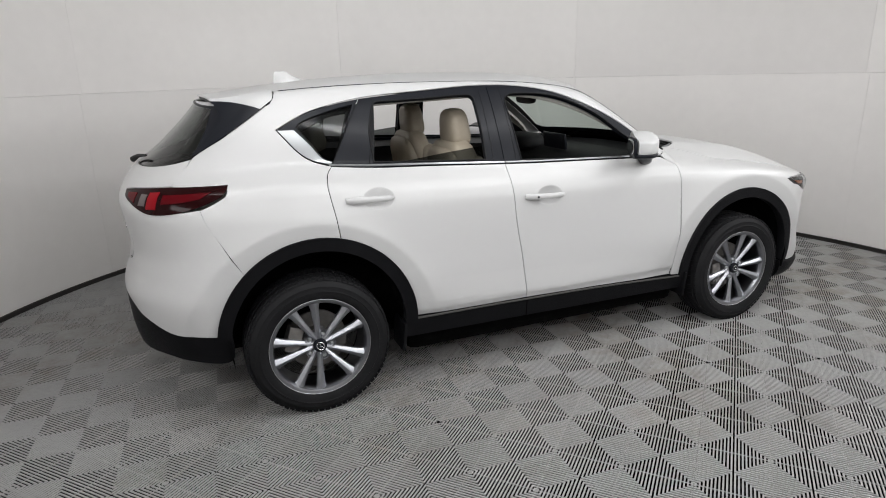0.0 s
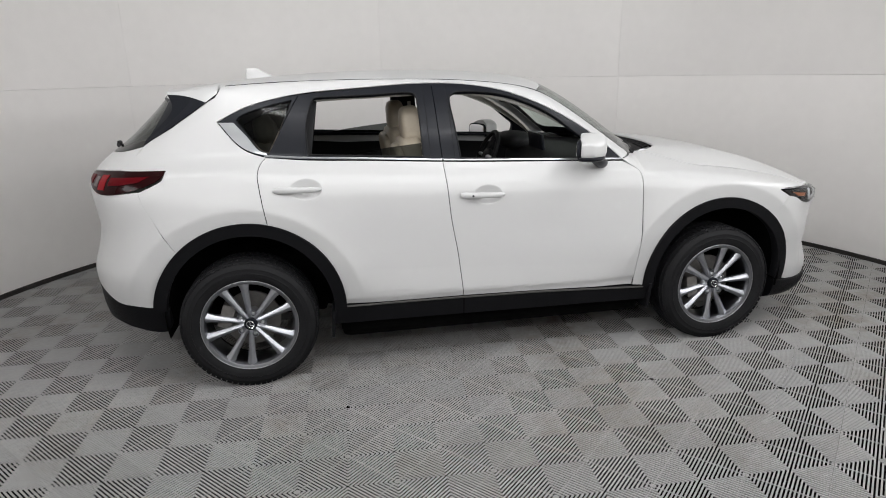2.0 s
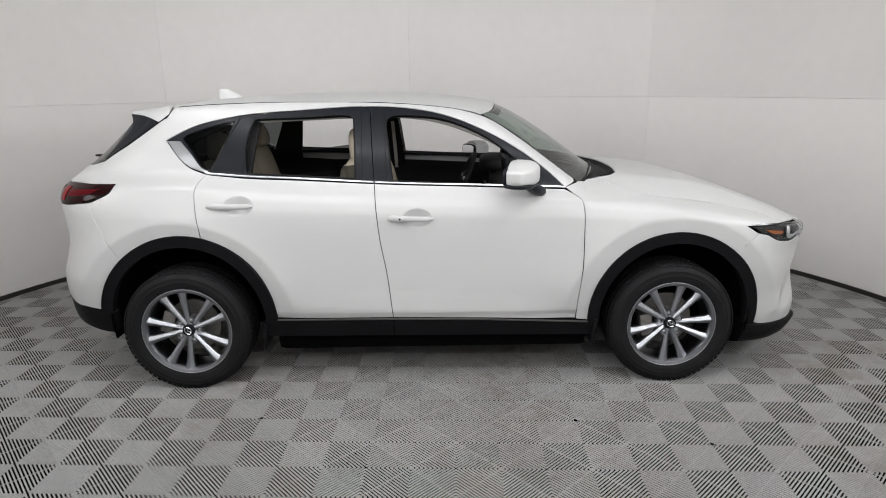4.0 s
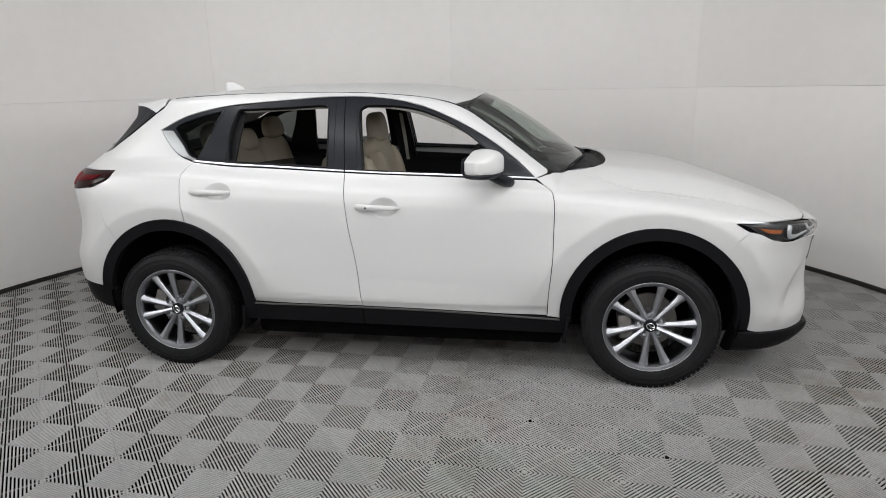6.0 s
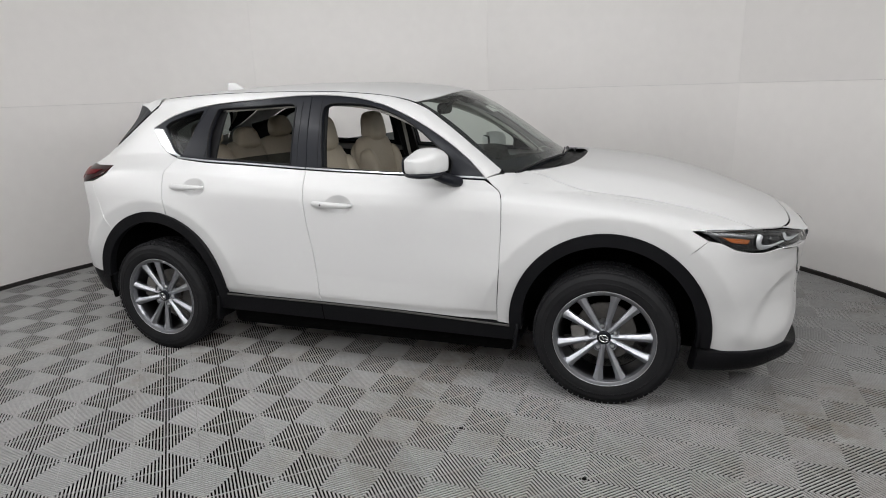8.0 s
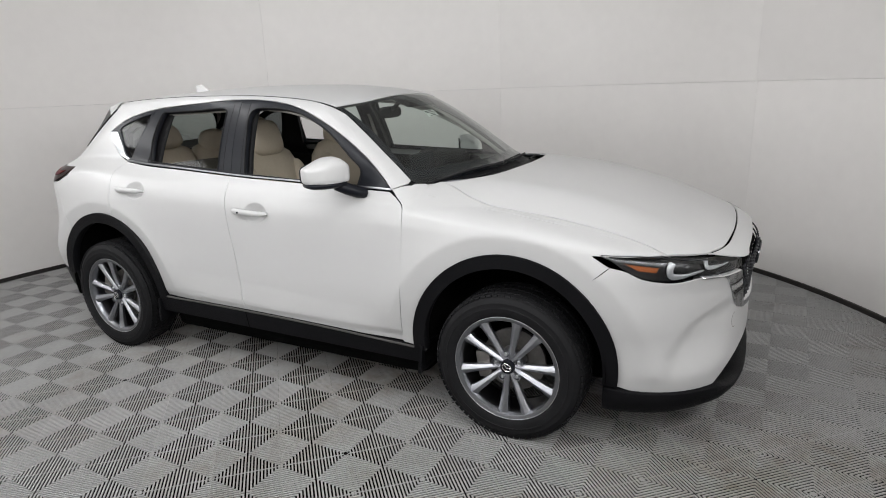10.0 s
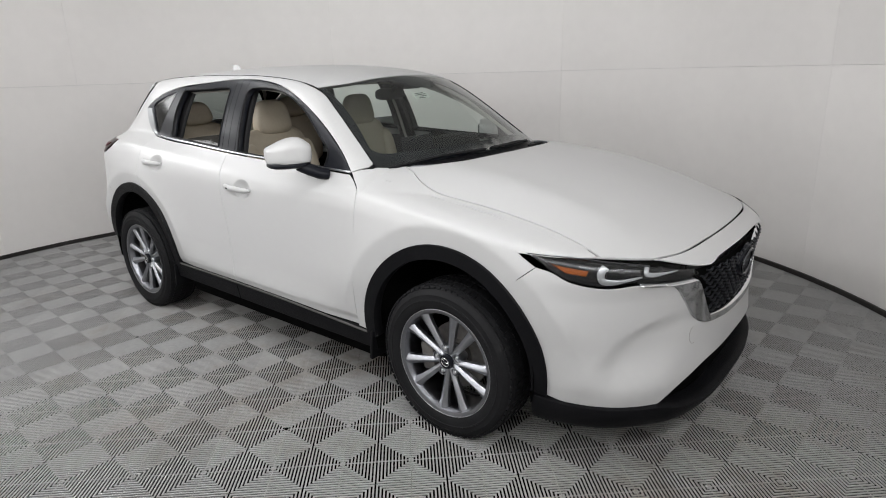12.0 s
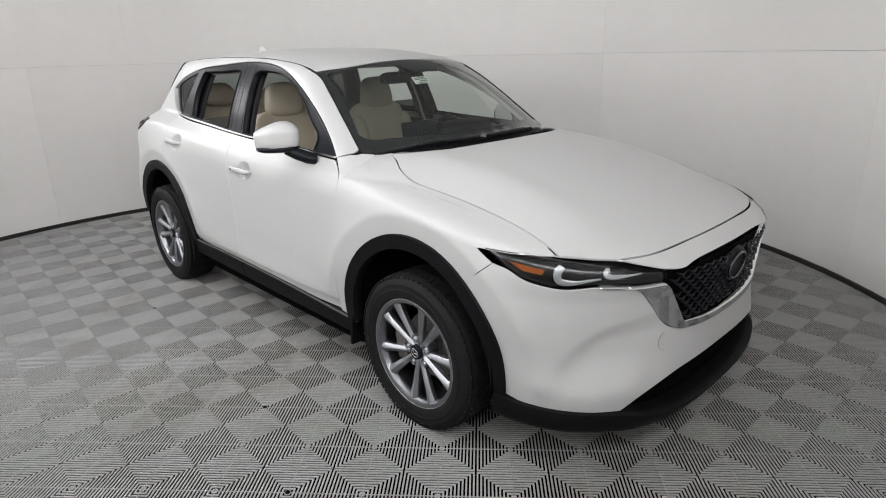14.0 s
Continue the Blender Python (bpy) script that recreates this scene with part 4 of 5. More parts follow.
for ob in both("tail_light", panel("tail_light", tail_q, on_tail, SMOKE, grid=.02, off=.004, gap=.001), None, car, "smoked dark red tail light"):
    rect = lambda a, b, c, d: outline([(a, c), (b, c)], [(b, c), (b, d)], [(b, d), (a, d)], [(a, d), (a, c)])
    part("reversing_lens", panel("reversing_lens", rect(.690, .735, 1.076, 1.124), on_tail, LENS_GREY, grid=.02, off=.0068, depth=.004), None, ob, "grey reversing lens")
    part("brake_lens", panel("brake_lens", outline([(.742, 1.132), (.800, 1.136)], [(.800, 1.136), (.803, 1.066)], [(.803, 1.066), (.745, 1.064)], [(.745, 1.064), (.742, 1.132)]), on_tail, RED_BRIGHT, grid=.015, off=.0070, depth=.004), None, ob, "bright red brake lens")
    part("light_bar", panel("light_bar", outline([(.822, 1.126), (.93, 1.130), (1.035, 1.134)], [(1.035, 1.134), (.99, 1.108)], [(.99, 1.108), (.90, 1.094), (.822, 1.088)], [(.822, 1.088), (.822, 1.126)]), on_tail, RED_DEEP, grid=.015, off=.0068, depth=.004), None, ob, "deep red light bar")
    part("inner_lens", panel("inner_lens", outline([(.56, 1.122), (.65, 1.127)], [(.65, 1.127), (.65, 1.083)], [(.65, 1.083), (.57, 1.103)], [(.57, 1.103), (.56, 1.122)]), on_tail, RED_DEEP, grid=.015, off=.0068, depth=.004), None, ob, "deep red inner lens")

# ---- grille ----
grille_q = outline(GRILLE, GRILLE_LOW, mir(GRILLE), GRILLE_TOP)
grille = part("grille", panel("grille", grille_q, on_nose, DARK, grid=.04, off=-.028, depth=0), None, car, "gloss black grille of small curved bars")
bow = wire_mesh("grille_bar", tube([(x, -.006 * math.cos(x / .025 * math.pi / 2) ** 2, .010 * (x / .022) ** 2 - .006) for x in np.linspace(-.022, .022, 9)], [.0018, .0032, .0042, .0048, .005, .0048, .0042, .0032, .0018], 6), GLOSS_BLACK)
inner_q = inset(grille_q, .012)
for r in range(12):
    for c in range(-9, 10):
        sz = (.052 * (c + (.5 if r % 2 else 0)), .602 + .0215 * r)
        if not inside(inner_q, np.array([sz]))[0] or (sz[0] / .10) ** 2 + ((sz[1] - .755) / .068) ** 2 < 1:
            continue
        p = laid([sz], on_nose, -.010)[0]
        nv = Vector(normal_at(on_nose(np.array([sz])))[0])
        b = part("grille_bar", bow, None, grille)
        zax = Vector((0, 0, 1))
        yax = -nv
        xax = yax.cross(zax).normalized()
        zax = xax.cross(yax)
        b.matrix_basis = Matrix.Translation(p) @ Matrix((xax, yax, zax)).transposed().to_4x4()
        b.scale = (1.15, 1, 1)
plate = part("badge_plate", panel("badge_plate", outline([(.088 * math.cos(t), .757 + .066 * math.sin(t)) for t in np.linspace(0, 2 * math.pi, 25)[:-1]] + [(.088, .757)], [(.088, .757), (.088, .757)]), on_nose, GLOSS_BLACK, grid=.02, off=.004, depth=.02), None, grille, "black badge plate")
loop = [(.070 * math.cos(t), .757 + .052 * math.sin(t)) for t in np.linspace(0, 2 * math.pi, 49)]
part("badge_ring", wire_mesh("badge_ring", tube(laid(loop, on_nose, .008), .0055, 8), DARK_CHROME), None, grille, "plain dark chrome badge ring")

# ---- door handles, mirrors ----
for (cx, cz), x0, x1, lock in ((HOLLOWS[0], 1.133, 1.374, True), (HOLLOWS[1], .177, .414, False)):
    rows = []
    verts, faces = [], []
    n = 18
    for i in range(n + 1):
        u = i / n
        x = x0 + (x1 - x0) * u
        z = cz + .003 + (-.004 if not lock else -.006) * u
        y = float(on_side(np.array([[x, z]]))[0, 1])
        arch = .020 * math.sin(math.pi * min(1, u / .30) / 2) if u < .30 else .020 * math.sin(math.pi * min(1, (1 - u) / .2) / 2)
        hz = .0175 * (1 - .22 * u) * min(1, .65 + 4 * u, .45 + 5 * (1 - u))
        for k in range(10):
            a = 2 * math.pi * k / 10
            verts.append((x, y - .004 - arch + .010 * math.cos(a), z + hz * math.sin(a)))
    for i in range(n):
        for k in range(10):
            faces.append((i * 10 + k, i * 10 + (k + 1) % 10, i * 10 + 10 + (k + 1) % 10, i * 10 + 10 + k))
    faces += [tuple(range(10)), tuple(range(n * 10, n * 10 + 10))]
    hs = both("door_handle", wire_mesh("door_handle", (verts, faces), PAINT), None, car)
    if lock:
        for h in hs:
            k = part("lock_button", wire_mesh("lock_button", lathe([(-.003, .0005), (-.003, .005), (.004, .006)], 16), GLOSS_BLACK), None, h)
            k.location = (1.196, float(on_side(np.array([[1.196, cz]]))[0, 1]) - .033, cz + .001)


def blob(centre, radii, power, n=28, flat_back=None, turn=0):
    """A rounded form between a ball and a block."""
    verts, faces = [], []
    for i in range(n // 2 + 1):
        th = math.pi * i / (n // 2)
        for j in range(n):
            ph = 2 * math.pi * j / n
            d = Vector((math.sin(th) * math.cos(ph), math.sin(th) * math.sin(ph), math.cos(th)))
            k = (abs(d.x) ** power + abs(d.y) ** power + abs(d.z) ** power) ** (-1 / power)
            v = Vector((d.x * k * radii[0], d.y * k * radii[1], d.z * k * radii[2]))
            if flat_back is not None:
                v.x = max(v.x, flat_back)
            verts.append(Matrix.Rotation(radians(turn), 3, "Z") @ v + Vector(centre))
    for i in range(n // 2):
        for j in range(n):
            faces.append((i * n + j, i * n + (j + 1) % n, i * n + n + (j + 1) % n, i * n + n + j))
    return verts, faces


def mirror_shell():
    """A pointed-top housing: flat sides, a ridge towards the car, a flat underside."""
    verts, faces = blob((0, 0, 0), (.105, .125, .080), 4.2, 48, -.055)
    out = []
    for v in verts:
        y = v.y
        cap = .078 - .040 * float(smooth(.03, -.125, y)) - .020 * float(smooth(.06, .125, y)) - .012 * (v.x / .1) ** 2
        z = v.z if v.z < 0 else v.z * cap / .080
        x = v.x * (1 - .30 * float(smooth(-.02, -.125, y)))
        out.append((x, y, max(z, -.056)))
    return out, faces


mirror_at = Matrix.Translation((1.820, -.925, 1.213)) @ Matrix.Rotation(radians(-28), 4, "Z") @ Matrix.Scale(.85, 4)
v, f = mirror_shell()
mirror_pair = both("wing_mirror", wire_mesh("wing_mirror", ([mirror_at @ Vector(p) for p in v], f), PAINT), None, car, "white wing mirror on a black foot")
mirror_pair[1].location = (-.11, -.03, -.05)
for ob in mirror_pair:
    low = blob((0, 0, -.066), (.100, .120, .026), 2.6, 32, -.058)
    part("mirror_base", wire_mesh("mirror_base", ([mirror_at @ Vector(p) for p in low[0]], low[1]), GLOSS_BLACK), None, ob, "gloss black lower half")
    back = blob((-.056, -.004, -.016), (.016, .118, .058), 4, 28)
    part("mirror_rim", wire_mesh("mirror_rim", ([mirror_at @ Vector(p) for p in back[0]], back[1]), GLOSS_BLACK), None, ob)
    gl = blob((-.066, -.004, -.014), (.008, .104, .047), 4, 24)
    part("mirror_glass", wire_mesh("mirror_glass", ([mirror_at @ Vector(p) for p in gl[0]], gl[1]), CHROME), None, ob, "mirror glass")
    part("mirror_foot", wire_mesh("mirror_foot", tube([(1.865, -.905, 1.150), (1.90, -.87, 1.128), (1.935, -.835, 1.108), (1.95, -.80, 1.098)], [.032, .036, .036, .034], 14, flat=.8), GLOSS_BLACK), None, ob, "gloss black foot")

# ---- cowl, wipers, fin, spoiler ----
cowl_q = outline([(2.150, -.70)] + [(x + .03 * (abs(y) < .58), y) for x, y in COWL] + [(2.150, .70)], [(2.150, .70), (2.14, .68)], [(x - .035, y) for x, y in WS_LOW][::-1], [(2.149, -.69), (2.150, -.70)])
part("cowl", panel("cowl", cowl_q, on_top, CLAD, grid=.03, off=lambda q: -.006 - .026 * smooth(0, .03, np.interp(np.abs(q[:, 1]), [0, .32, .49, .572, .6, .72], [2.517, 2.495, 2.447, 2.35, 2.27, 2.2]) - q[:, 0]) * smooth(-.02, .03, q[:, 0] - np.interp(np.abs(q[:, 1]), [0, .15, .42, .6, .7], [2.384, 2.378, 2.315, 2.235, 2.16])), depth=0), None, car, "black plastic cowl")
for a, b in (((2.385, -.10), (2.225, -.63)), ((2.350, .36), (2.385, -.02))):
    w = part("wiper", wire_mesh("wiper", tube(laid([a, ((a[0] + b[0]) / 2 + .012, (a[1] + b[1]) / 2), b], on_top, .004), [.008, .006, .005], 8), TRIM_IN), None, car, "black windscreen wiper")
    part("blade", wire_mesh("blade", tube(laid([(a[0] - .012, a[1] - .05), (b[0] - .012, b[1] - .02)], on_top, .005), .005, 6), TRIM_IN), None, w)

both("bonnet_hinge", wire_mesh("bonnet_hinge", tube(laid([(2.285, -.575), (2.315, -.560), (2.355, -.545), (2.395, -.515)], on_top, -.010), [.009, .011, .010, .007], 8), ALLOY_DARK), None, car, "grey steel bonnet hinge")
for y0, y1 in ((-.50, -.30), (.30, .50)):
    part("cowl_vent", wire_mesh("cowl_vent", tube(laid([(2.405 - .10 * (abs(y) - .3) ** 1.2 * 2, y) for y in np.linspace(y0, y1, 6)], on_top, -.016), .006, 6), CLAD), None, car)

fin_rows = [(0.006, .205, .020, 1.572), (.009, .168, .016, 1.595), (.012, .122, .011, 1.618), (.016, .092, .007, 1.634), (.020, .078, .003, 1.643)]
verts, faces = [], []
for xa, xb, hw, z in fin_rows:
    for u in np.linspace(0, 2 * math.pi, 17)[:-1]:
        k = (math.cos(u) + 1) / 2
        verts.append((xa + (xb - xa) * k, hw * math.sin(u) * (1.0 if k < .5 else 1.0 - .6 * (k - .5)), z))
for i in range(len(fin_rows) - 1):
    for k in range(16):
        faces.append((i * 16 + k, i * 16 + (k + 1) % 16, i * 16 + 16 + (k + 1) % 16, i * 16 + 16 + k))
faces.append(tuple(range(64, 80)))
part("roof_fin", wire_mesh("roof_fin", (verts, faces), PAINT), None, car, "white shark fin aerial")

def spoiler_sheet(name, drop, thick, taper, mat, shrink=0.0):
    verts, faces = [], []
    nu, nv = 10, 24
    for layer in (0, 1):
        for i in range(nu + 1):
            u = i / nu
            for j in range(nv + 1):
                v = -1 + 2 * j / nv
                hw = .512 - .075 * u ** 1.5 - shrink
                x = -.064 - (.285 + .045 * (1 - v * v) - shrink) * u
                y = hw * v
                z = float(top_field(np.array(max(x, -.30)), np.array(y))) - .055 * max(0, -.30 - x) - .010 * abs(v) ** 6
                verts.append((x, y, z - drop - (thick * (1 - taper * u)) * layer))
    m = (nu + 1) * (nv + 1)
    for layer in (0, 1):
        for i in range(nu):
            for j in range(nv):
                a = layer * m + i * (nv + 1) + j
                faces.append((a, a + 1, a + nv + 2, a + nv + 1))
    for i in range(nu):
        for j in (0, nv):
            a = i * (nv + 1) + j
            faces.append((a, a + nv + 1, m + a + nv + 1, m + a))
    for j in range(nv):
        for i in (0, nu):
            a = i * (nv + 1) + j
            faces.append((a, a + 1, m + a + 1, m + a))
    return wire_mesh(name, (verts, faces), mat)


spoiler = part("spoiler", spoiler_sheet("spoiler", 0, .012, .6, PAINT), None, car, "white roof spoiler with a black underside")
part("spoiler_underside", spoiler_sheet("spoiler_underside", .0125, .050, .85, GLOSS_BLACK, .008), None, spoiler)
def spoiler_edge(u):
    """A place on the right edge of the spoiler's underside."""
    hw, x = .512 - .075 * u ** 1.5, -.064 - .285 * u
    return Vector((x, -hw, float(top_field(np.array(max(x, -.30)), np.array(hw))) - .055 * max(0, -.30 - x) - .010 - .006))


hatch_line = spline([(-.075, 1.511)] + HATCH_SIDE[1:5], .012)
hatch_3d = laid(hatch_line, on_side, .004)
hatch_len = np.concatenate([[0], np.cumsum(np.linalg.norm(np.diff(hatch_3d, axis=0), axis=1))])
hatch_len /= hatch_len[-1]


def hatch_at(u):
    return Vector([float(np.interp(u, hatch_len, hatch_3d[:, k])) for k in range(3)])


SIDE_CORNER = .16


def lower_edge(u):
    """The line from the front corner of the blade up to the spoiler's tip."""
    p = hatch_at(SIDE_CORNER).lerp(spoiler_edge(1), u)
    return p + Vector((0, 0, .012 * math.sin(math.pi * u)))


def ruled(name, edge_a, edge_b, mat, wall, hollow, nu=24, nv=12):
    """A sheet with thickness between two edges, kept clear of the body."""
    out = []
    for i in range(nu + 1):
        for j in range(nv + 1):
            v = j / nv
            u = i / nu * (1 - hollow * math.sin(math.pi * min(1, v * 1.15)) ** .8 * (v < .87))
            out.append(edge_a(u).lerp(edge_b(u), v))
    p = np.array([tuple(v) for v in out])
    for _ in range(3):
        d = solid(*p.T)
        p = p + normal_at(p) * np.clip(.008 - d, 0, .05)[:, None]
    v = np.tile(np.linspace(0, 1, nv + 1), nu + 1)[:, None]
    back = p + np.array(wall) * (1 - .7 * v)
    verts, faces, m = [*p, *back], [], len(p)
    for layer in (0, 1):
        for i in range(nu):
            for j in range(nv):
                a = layer * m + i * (nv + 1) + j
                faces.append((a, a + 1, a + nv + 2, a + nv + 1))
    for j in range(nv):
        a = nu * (nv + 1) + j
        faces.append((a, a + 1, m + a + 1, m + a))
    return wire_mesh(name, (verts, faces), mat)


both("spoiler_side", ruled("spoiler_side", lambda u: spoiler_edge(u) + Vector((0, 0, .012)), lambda u: hatch_at(SIDE_CORNER * u * 8) if u < .125 else lower_edge((u - .125) / .875), PAINT, (.004, .02, 0), 0), None, car)
blade = ruled("blade", lower_edge, lambda u: hatch_at(SIDE_CORNER + (1 - SIDE_CORNER) * u), GLOSS_BLACK, (.012, .035, -.004), .30)
gar = [tail_of(x, z) for x, z in HATCH_SIDE[1:5]]
garnish = outline(gar + [(.879, 1.266)], [(.879, 1.266), (.93, 1.40), (.93, 1.468)], [(.93, 1.468), (.96, 1.492), (gar[0][0] - .01, 1.495), gar[0]])
for ob in both("rear_garnish", panel("rear_garnish", garnish, on_tail, GLOSS_BLACK, grid=.02, off=.006, depth=.012), None, car, "gloss black rear pillar garnish"):
    part("blade", blade, None, ob)
top_panel = outline([(1.0, 1.47), (.5, 1.487), (0, 1.492), (-.5, 1.487), (-1.0, 1.47)], [(-1.0, 1.47), (-1.06, 1.485)], [(-1.06, 1.485), (0, 1.508), (1.06, 1.485)], [(1.06, 1.485), (1.0, 1.47)])
part("upper_garnish", panel("upper_garnish", top_panel, on_tail, GLOSS_BLACK, grid=.04, off=.003, depth=.004), None, car, "gloss black strip over the rear window")
rw = part("rear_wiper", wire_mesh("rear_wiper", tube(laid([(0, 1.20), (.12, 1.225), (.42, 1.245)], on_tail, .022), [.016, .010, .006], 8), TRIM_IN), None, car, "black rear wiper")
bar = part("script_badge", panel("script_badge", outline([(.30, .925), (.40, .925)], [(.40, .925), (.40, .938)], [(.40, .938), (.30, .938)], [(.30, .938), (.30, .925)]), on_tail, CHROME, grid=.02, off=.004, depth=.004), None, car, "small chrome script bar")

# ---- mudflaps ----
for x in (.43, 2.262):
    bm = bmesh.new()
    box(bm, (.018, .17, .15), pose(x, -.80, .315, 0, 6, 0), .006)
    both("mudflap", bm_mesh("mudflap", bm, CLAD), None, car)
# crease between the front and rear sill parts
both("sill_joint", panel("sill_joint", outline([(1.142, .405), (1.148, .405)], [(1.148, .405), (1.150, .306)], [(1.150, .306), (1.144, .306)], [(1.144, .306), (1.142, .405)]), on_side, DARK, grid=.03, off=.0112, depth=0, gap=0), None, car)
sl = outline([(.470, .4125), (1.145, .4085), (1.6, .4005), (2.29, .3715)], [(2.29, .3715), (2.29, .3655)], [(2.29, .3655), (1.6, .394), (1.145, .402), (.470, .406)], [(.470, .406), (.470, .4125)])
both("sill_edge", panel("sill_edge", sl, on_side, SEAT_DARK, grid=.03, off=.013, depth=.01, gap=0), None, car, "dull grey sill edge line")

# ---- cabin ----
def cushion(name, centre, radii, power, parent, mat, lean=0, label="", taper=0.0):
    v, f = blob((0, 0, 0), radii, power, 36)
    v = [Vector((p[0] * (1 - taper * .4 * p[2] / radii[2]), p[1] * (1 - taper * p[2] / radii[2]), p[2])) for p in v]
    m = Matrix.Translation(centre) @ Matrix.Rotation(radians(lean), 4, "Y")
    return part(name, wire_mesh(name, ([m @ p for p in v], f), mat), None, parent, label)


def seat(y, mat=LEATHER):
    root = part("seat", wire_mesh("seat", blob((1.20, y, .66), (.27, .255, .10), 4, 32), mat), None, car, "beige leather front seat")
    cushion("seat_back", (.985, y, .955), (.075, .235, .30), 4.5, root, mat, -13)
    for s in (-1, 1):
        cushion("side_bolster", (1.03, y + s * .205, .93), (.075, .050, .24), 3, root, mat, -13)
    cushion("headrest", (.945, y, 1.312), (.062, .116, .106), 3.8, root, mat, -6, "", .16)
    cushion("back_shell", (.925, y, .93), (.05, .225, .28), 4, root, mat, -13)
    for s in (-1, 1):
        part("headrest_post", wire_mesh("headrest_post", tube([(.945, y + s * .05, 1.18), (.945, y + s * .05, 1.24)], .006, 8), CHROME), None, root)
    return root


seat(-.37)
seat(.37)
bench = part("rear_bench", wire_mesh("rear_bench", blob((.38, 0, .72), (.27, .545, .10), 6, 36), LEATHER), None, car, "beige leather rear bench")
for y, w in ((-.42, .235), (0, .17), (.42, .235)):
    cushion("bench_back", (.125, y, 1.055), (.075, w, .200), 4.5, bench, LEATHER, -18)
    cushion("headrest", (.125 + (.0 if y else -.01), y, 1.32 if y else 1.26), (.055, .118, .080), 3, bench, LEATHER, -10, "", .18)
dash = part("dashboard", wire_mesh("dashboard", blob((2.03, 0, .93), (.26, .70, .175), 4, 40), TRIM_IN), None, car, "black dashboard")
shelf_q = outline([(x - .035, y * .95) for x, y in WS_LOW], [(2.139, .656), (1.96, .64)], [(1.96, .64), (1.94, 0), (1.96, -.64)], [(1.96, -.64), (2.139, -.656)], step=.03)
bm = bmesh.new()
rim_top = [bm.verts.new((x, y, 1.085 + .10 * max(0, x - 2.05))) for x, y in shelf_q]
rim_low = [bm.verts.new((x, y, 1.035)) for x, y in shelf_q]
bm.faces.new(rim_top)
bm.faces.new(rim_low[::-1])
for i in range(len(shelf_q)):
    k = (i + 1) % len(shelf_q)
    bm.faces.new((rim_top[i], rim_low[i], rim_low[k], rim_top[k]))
part("dash_top", bm_mesh("dash_top", bm, TRIM_IN), None, dash)
part("cluster_hood", wire_mesh("cluster_hood", blob((1.82, .37, 1.115), (.11, .19, .062), 3, 28), TRIM_IN), None, dash)
bm = bmesh.new()
box(bm, (.018, .27, .105), pose(1.845, -.02, 1.150, 0, -8, 0), .008)
part("screen", bm_mesh("screen", bm, GLOSS_BLACK), None, dash, "black dashboard screen")
part("dash_strip", wire_mesh("dash_strip", tube([(1.775, -.68, .93), (1.768, 0, .93), (1.775, .68, .93)], .008, 8), SATIN), None, dash)
bm = bmesh.new()
box(bm, (.75, .24, .34), pose(1.42, 0, .62, 0, -6, 0), .04, 3)
part("centre_console", bm_mesh("centre_console", bm, TRIM_IN), None, car)
tilt = Matrix.Translation((1.60, .37, 1.005)) @ Matrix.Rotation(radians(-66), 4, "Y")
rimw = [tilt @ Vector((.185 * math.cos(t), .185 * math.sin(t), 0)) for t in np.linspace(0, 2 * math.pi, 49)]
wheel_s = part("steering_wheel", wire_mesh("steering_wheel", tube(rimw, .0155, 10), TRIM_IN), None, car, "black steering wheel")
v, f = blob((0, 0, -.01), (.062, .075, .03), 2.6, 24)
part("wheel_boss", wire_mesh("wheel_boss", ([tilt @ p for p in v], f), TRIM_IN), None, wheel_s)
for a in (0, 180, 270):
    d = Vector((math.cos(radians(a + 90)), math.sin(radians(a + 90)), 0))
    part("wheel_spoke", wire_mesh("wheel_spoke", tube([tilt @ (d * .05), tilt @ (d * .12), tilt @ (d * .182)], [.018, .014, .012], 8), SATIN if a != 270 else TRIM_IN), None, wheel_s)
rv = part("rear_view_mirror", wire_mesh("rear_view_mirror", blob((1.625, 0, 1.437), (.020, .118, .034), 3.5, 26), TRIM_IN), None, car, "black inside mirror")
part("mirror_stalk", wire_mesh("mirror_stalk", tube([(1.64, 0, 1.45), (1.70, 0, 1.50)], .012, 8), TRIM_IN), None, rv)
bm = bmesh.new()
box(bm, (.16, .16, .045), pose(1.735, 0, 1.515, 0, 24, 0), .015)
part("sensor_pod", bm_mesh("sensor_pod", bm, TRIM_IN), None, car)
lab = part("price_label", panel("price_label", outline([(1.930, -.150), (1.945, -.045)], [(1.945, -.045), (1.995, -.060)], [(1.995, -.060), (1.985, -.165)], [(1.985, -.165), (1.930, -.150)]), on_top, PAPER, grid=.03, off=-.008, depth=0, gap=0), None, car, "white paper label behind the windscreen")
for k, (x, y0, y1) in enumerate(((1.944, -.143, -.075), (1.955, -.148, -.062), (1.968, -.120, -.070), (1.979, -.140, -.085))):
    part("print_bar", panel("print_bar", outline([(x, y0), (x + .005, y0)], [(x + .005, y0), (x + .008, y1)], [(x + .008, y1), (x + .003, y1)], [(x + .003, y1), (x, y0)]), on_top, INK, grid=.03, off=-.0065, depth=0, gap=0), None, lab)
# inner faces of the pillars and the tail
pil = outline([(1.03, 1.10), (1.16, 1.10)], [(1.16, 1.10), (1.11, 1.55)], [(1.11, 1.55), (.98, 1.55)], [(.98, 1.55), (1.03, 1.10)])
both("pillar_lining", panel("pillar_lining", pil, on_side, TRIM_IN, grid=.05, off=-.045, depth=.03), None, car)
pil = outline([(.0, 1.12), (.36, 1.12)], [(.36, 1.12), (.42, 1.50)], [(.42, 1.50), (.20, 1.49), (.0, 1.40)], [(.0, 1.40), (-.25, 1.36)], [(-.25, 1.36), (-.25, 1.12), (.0, 1.12)])
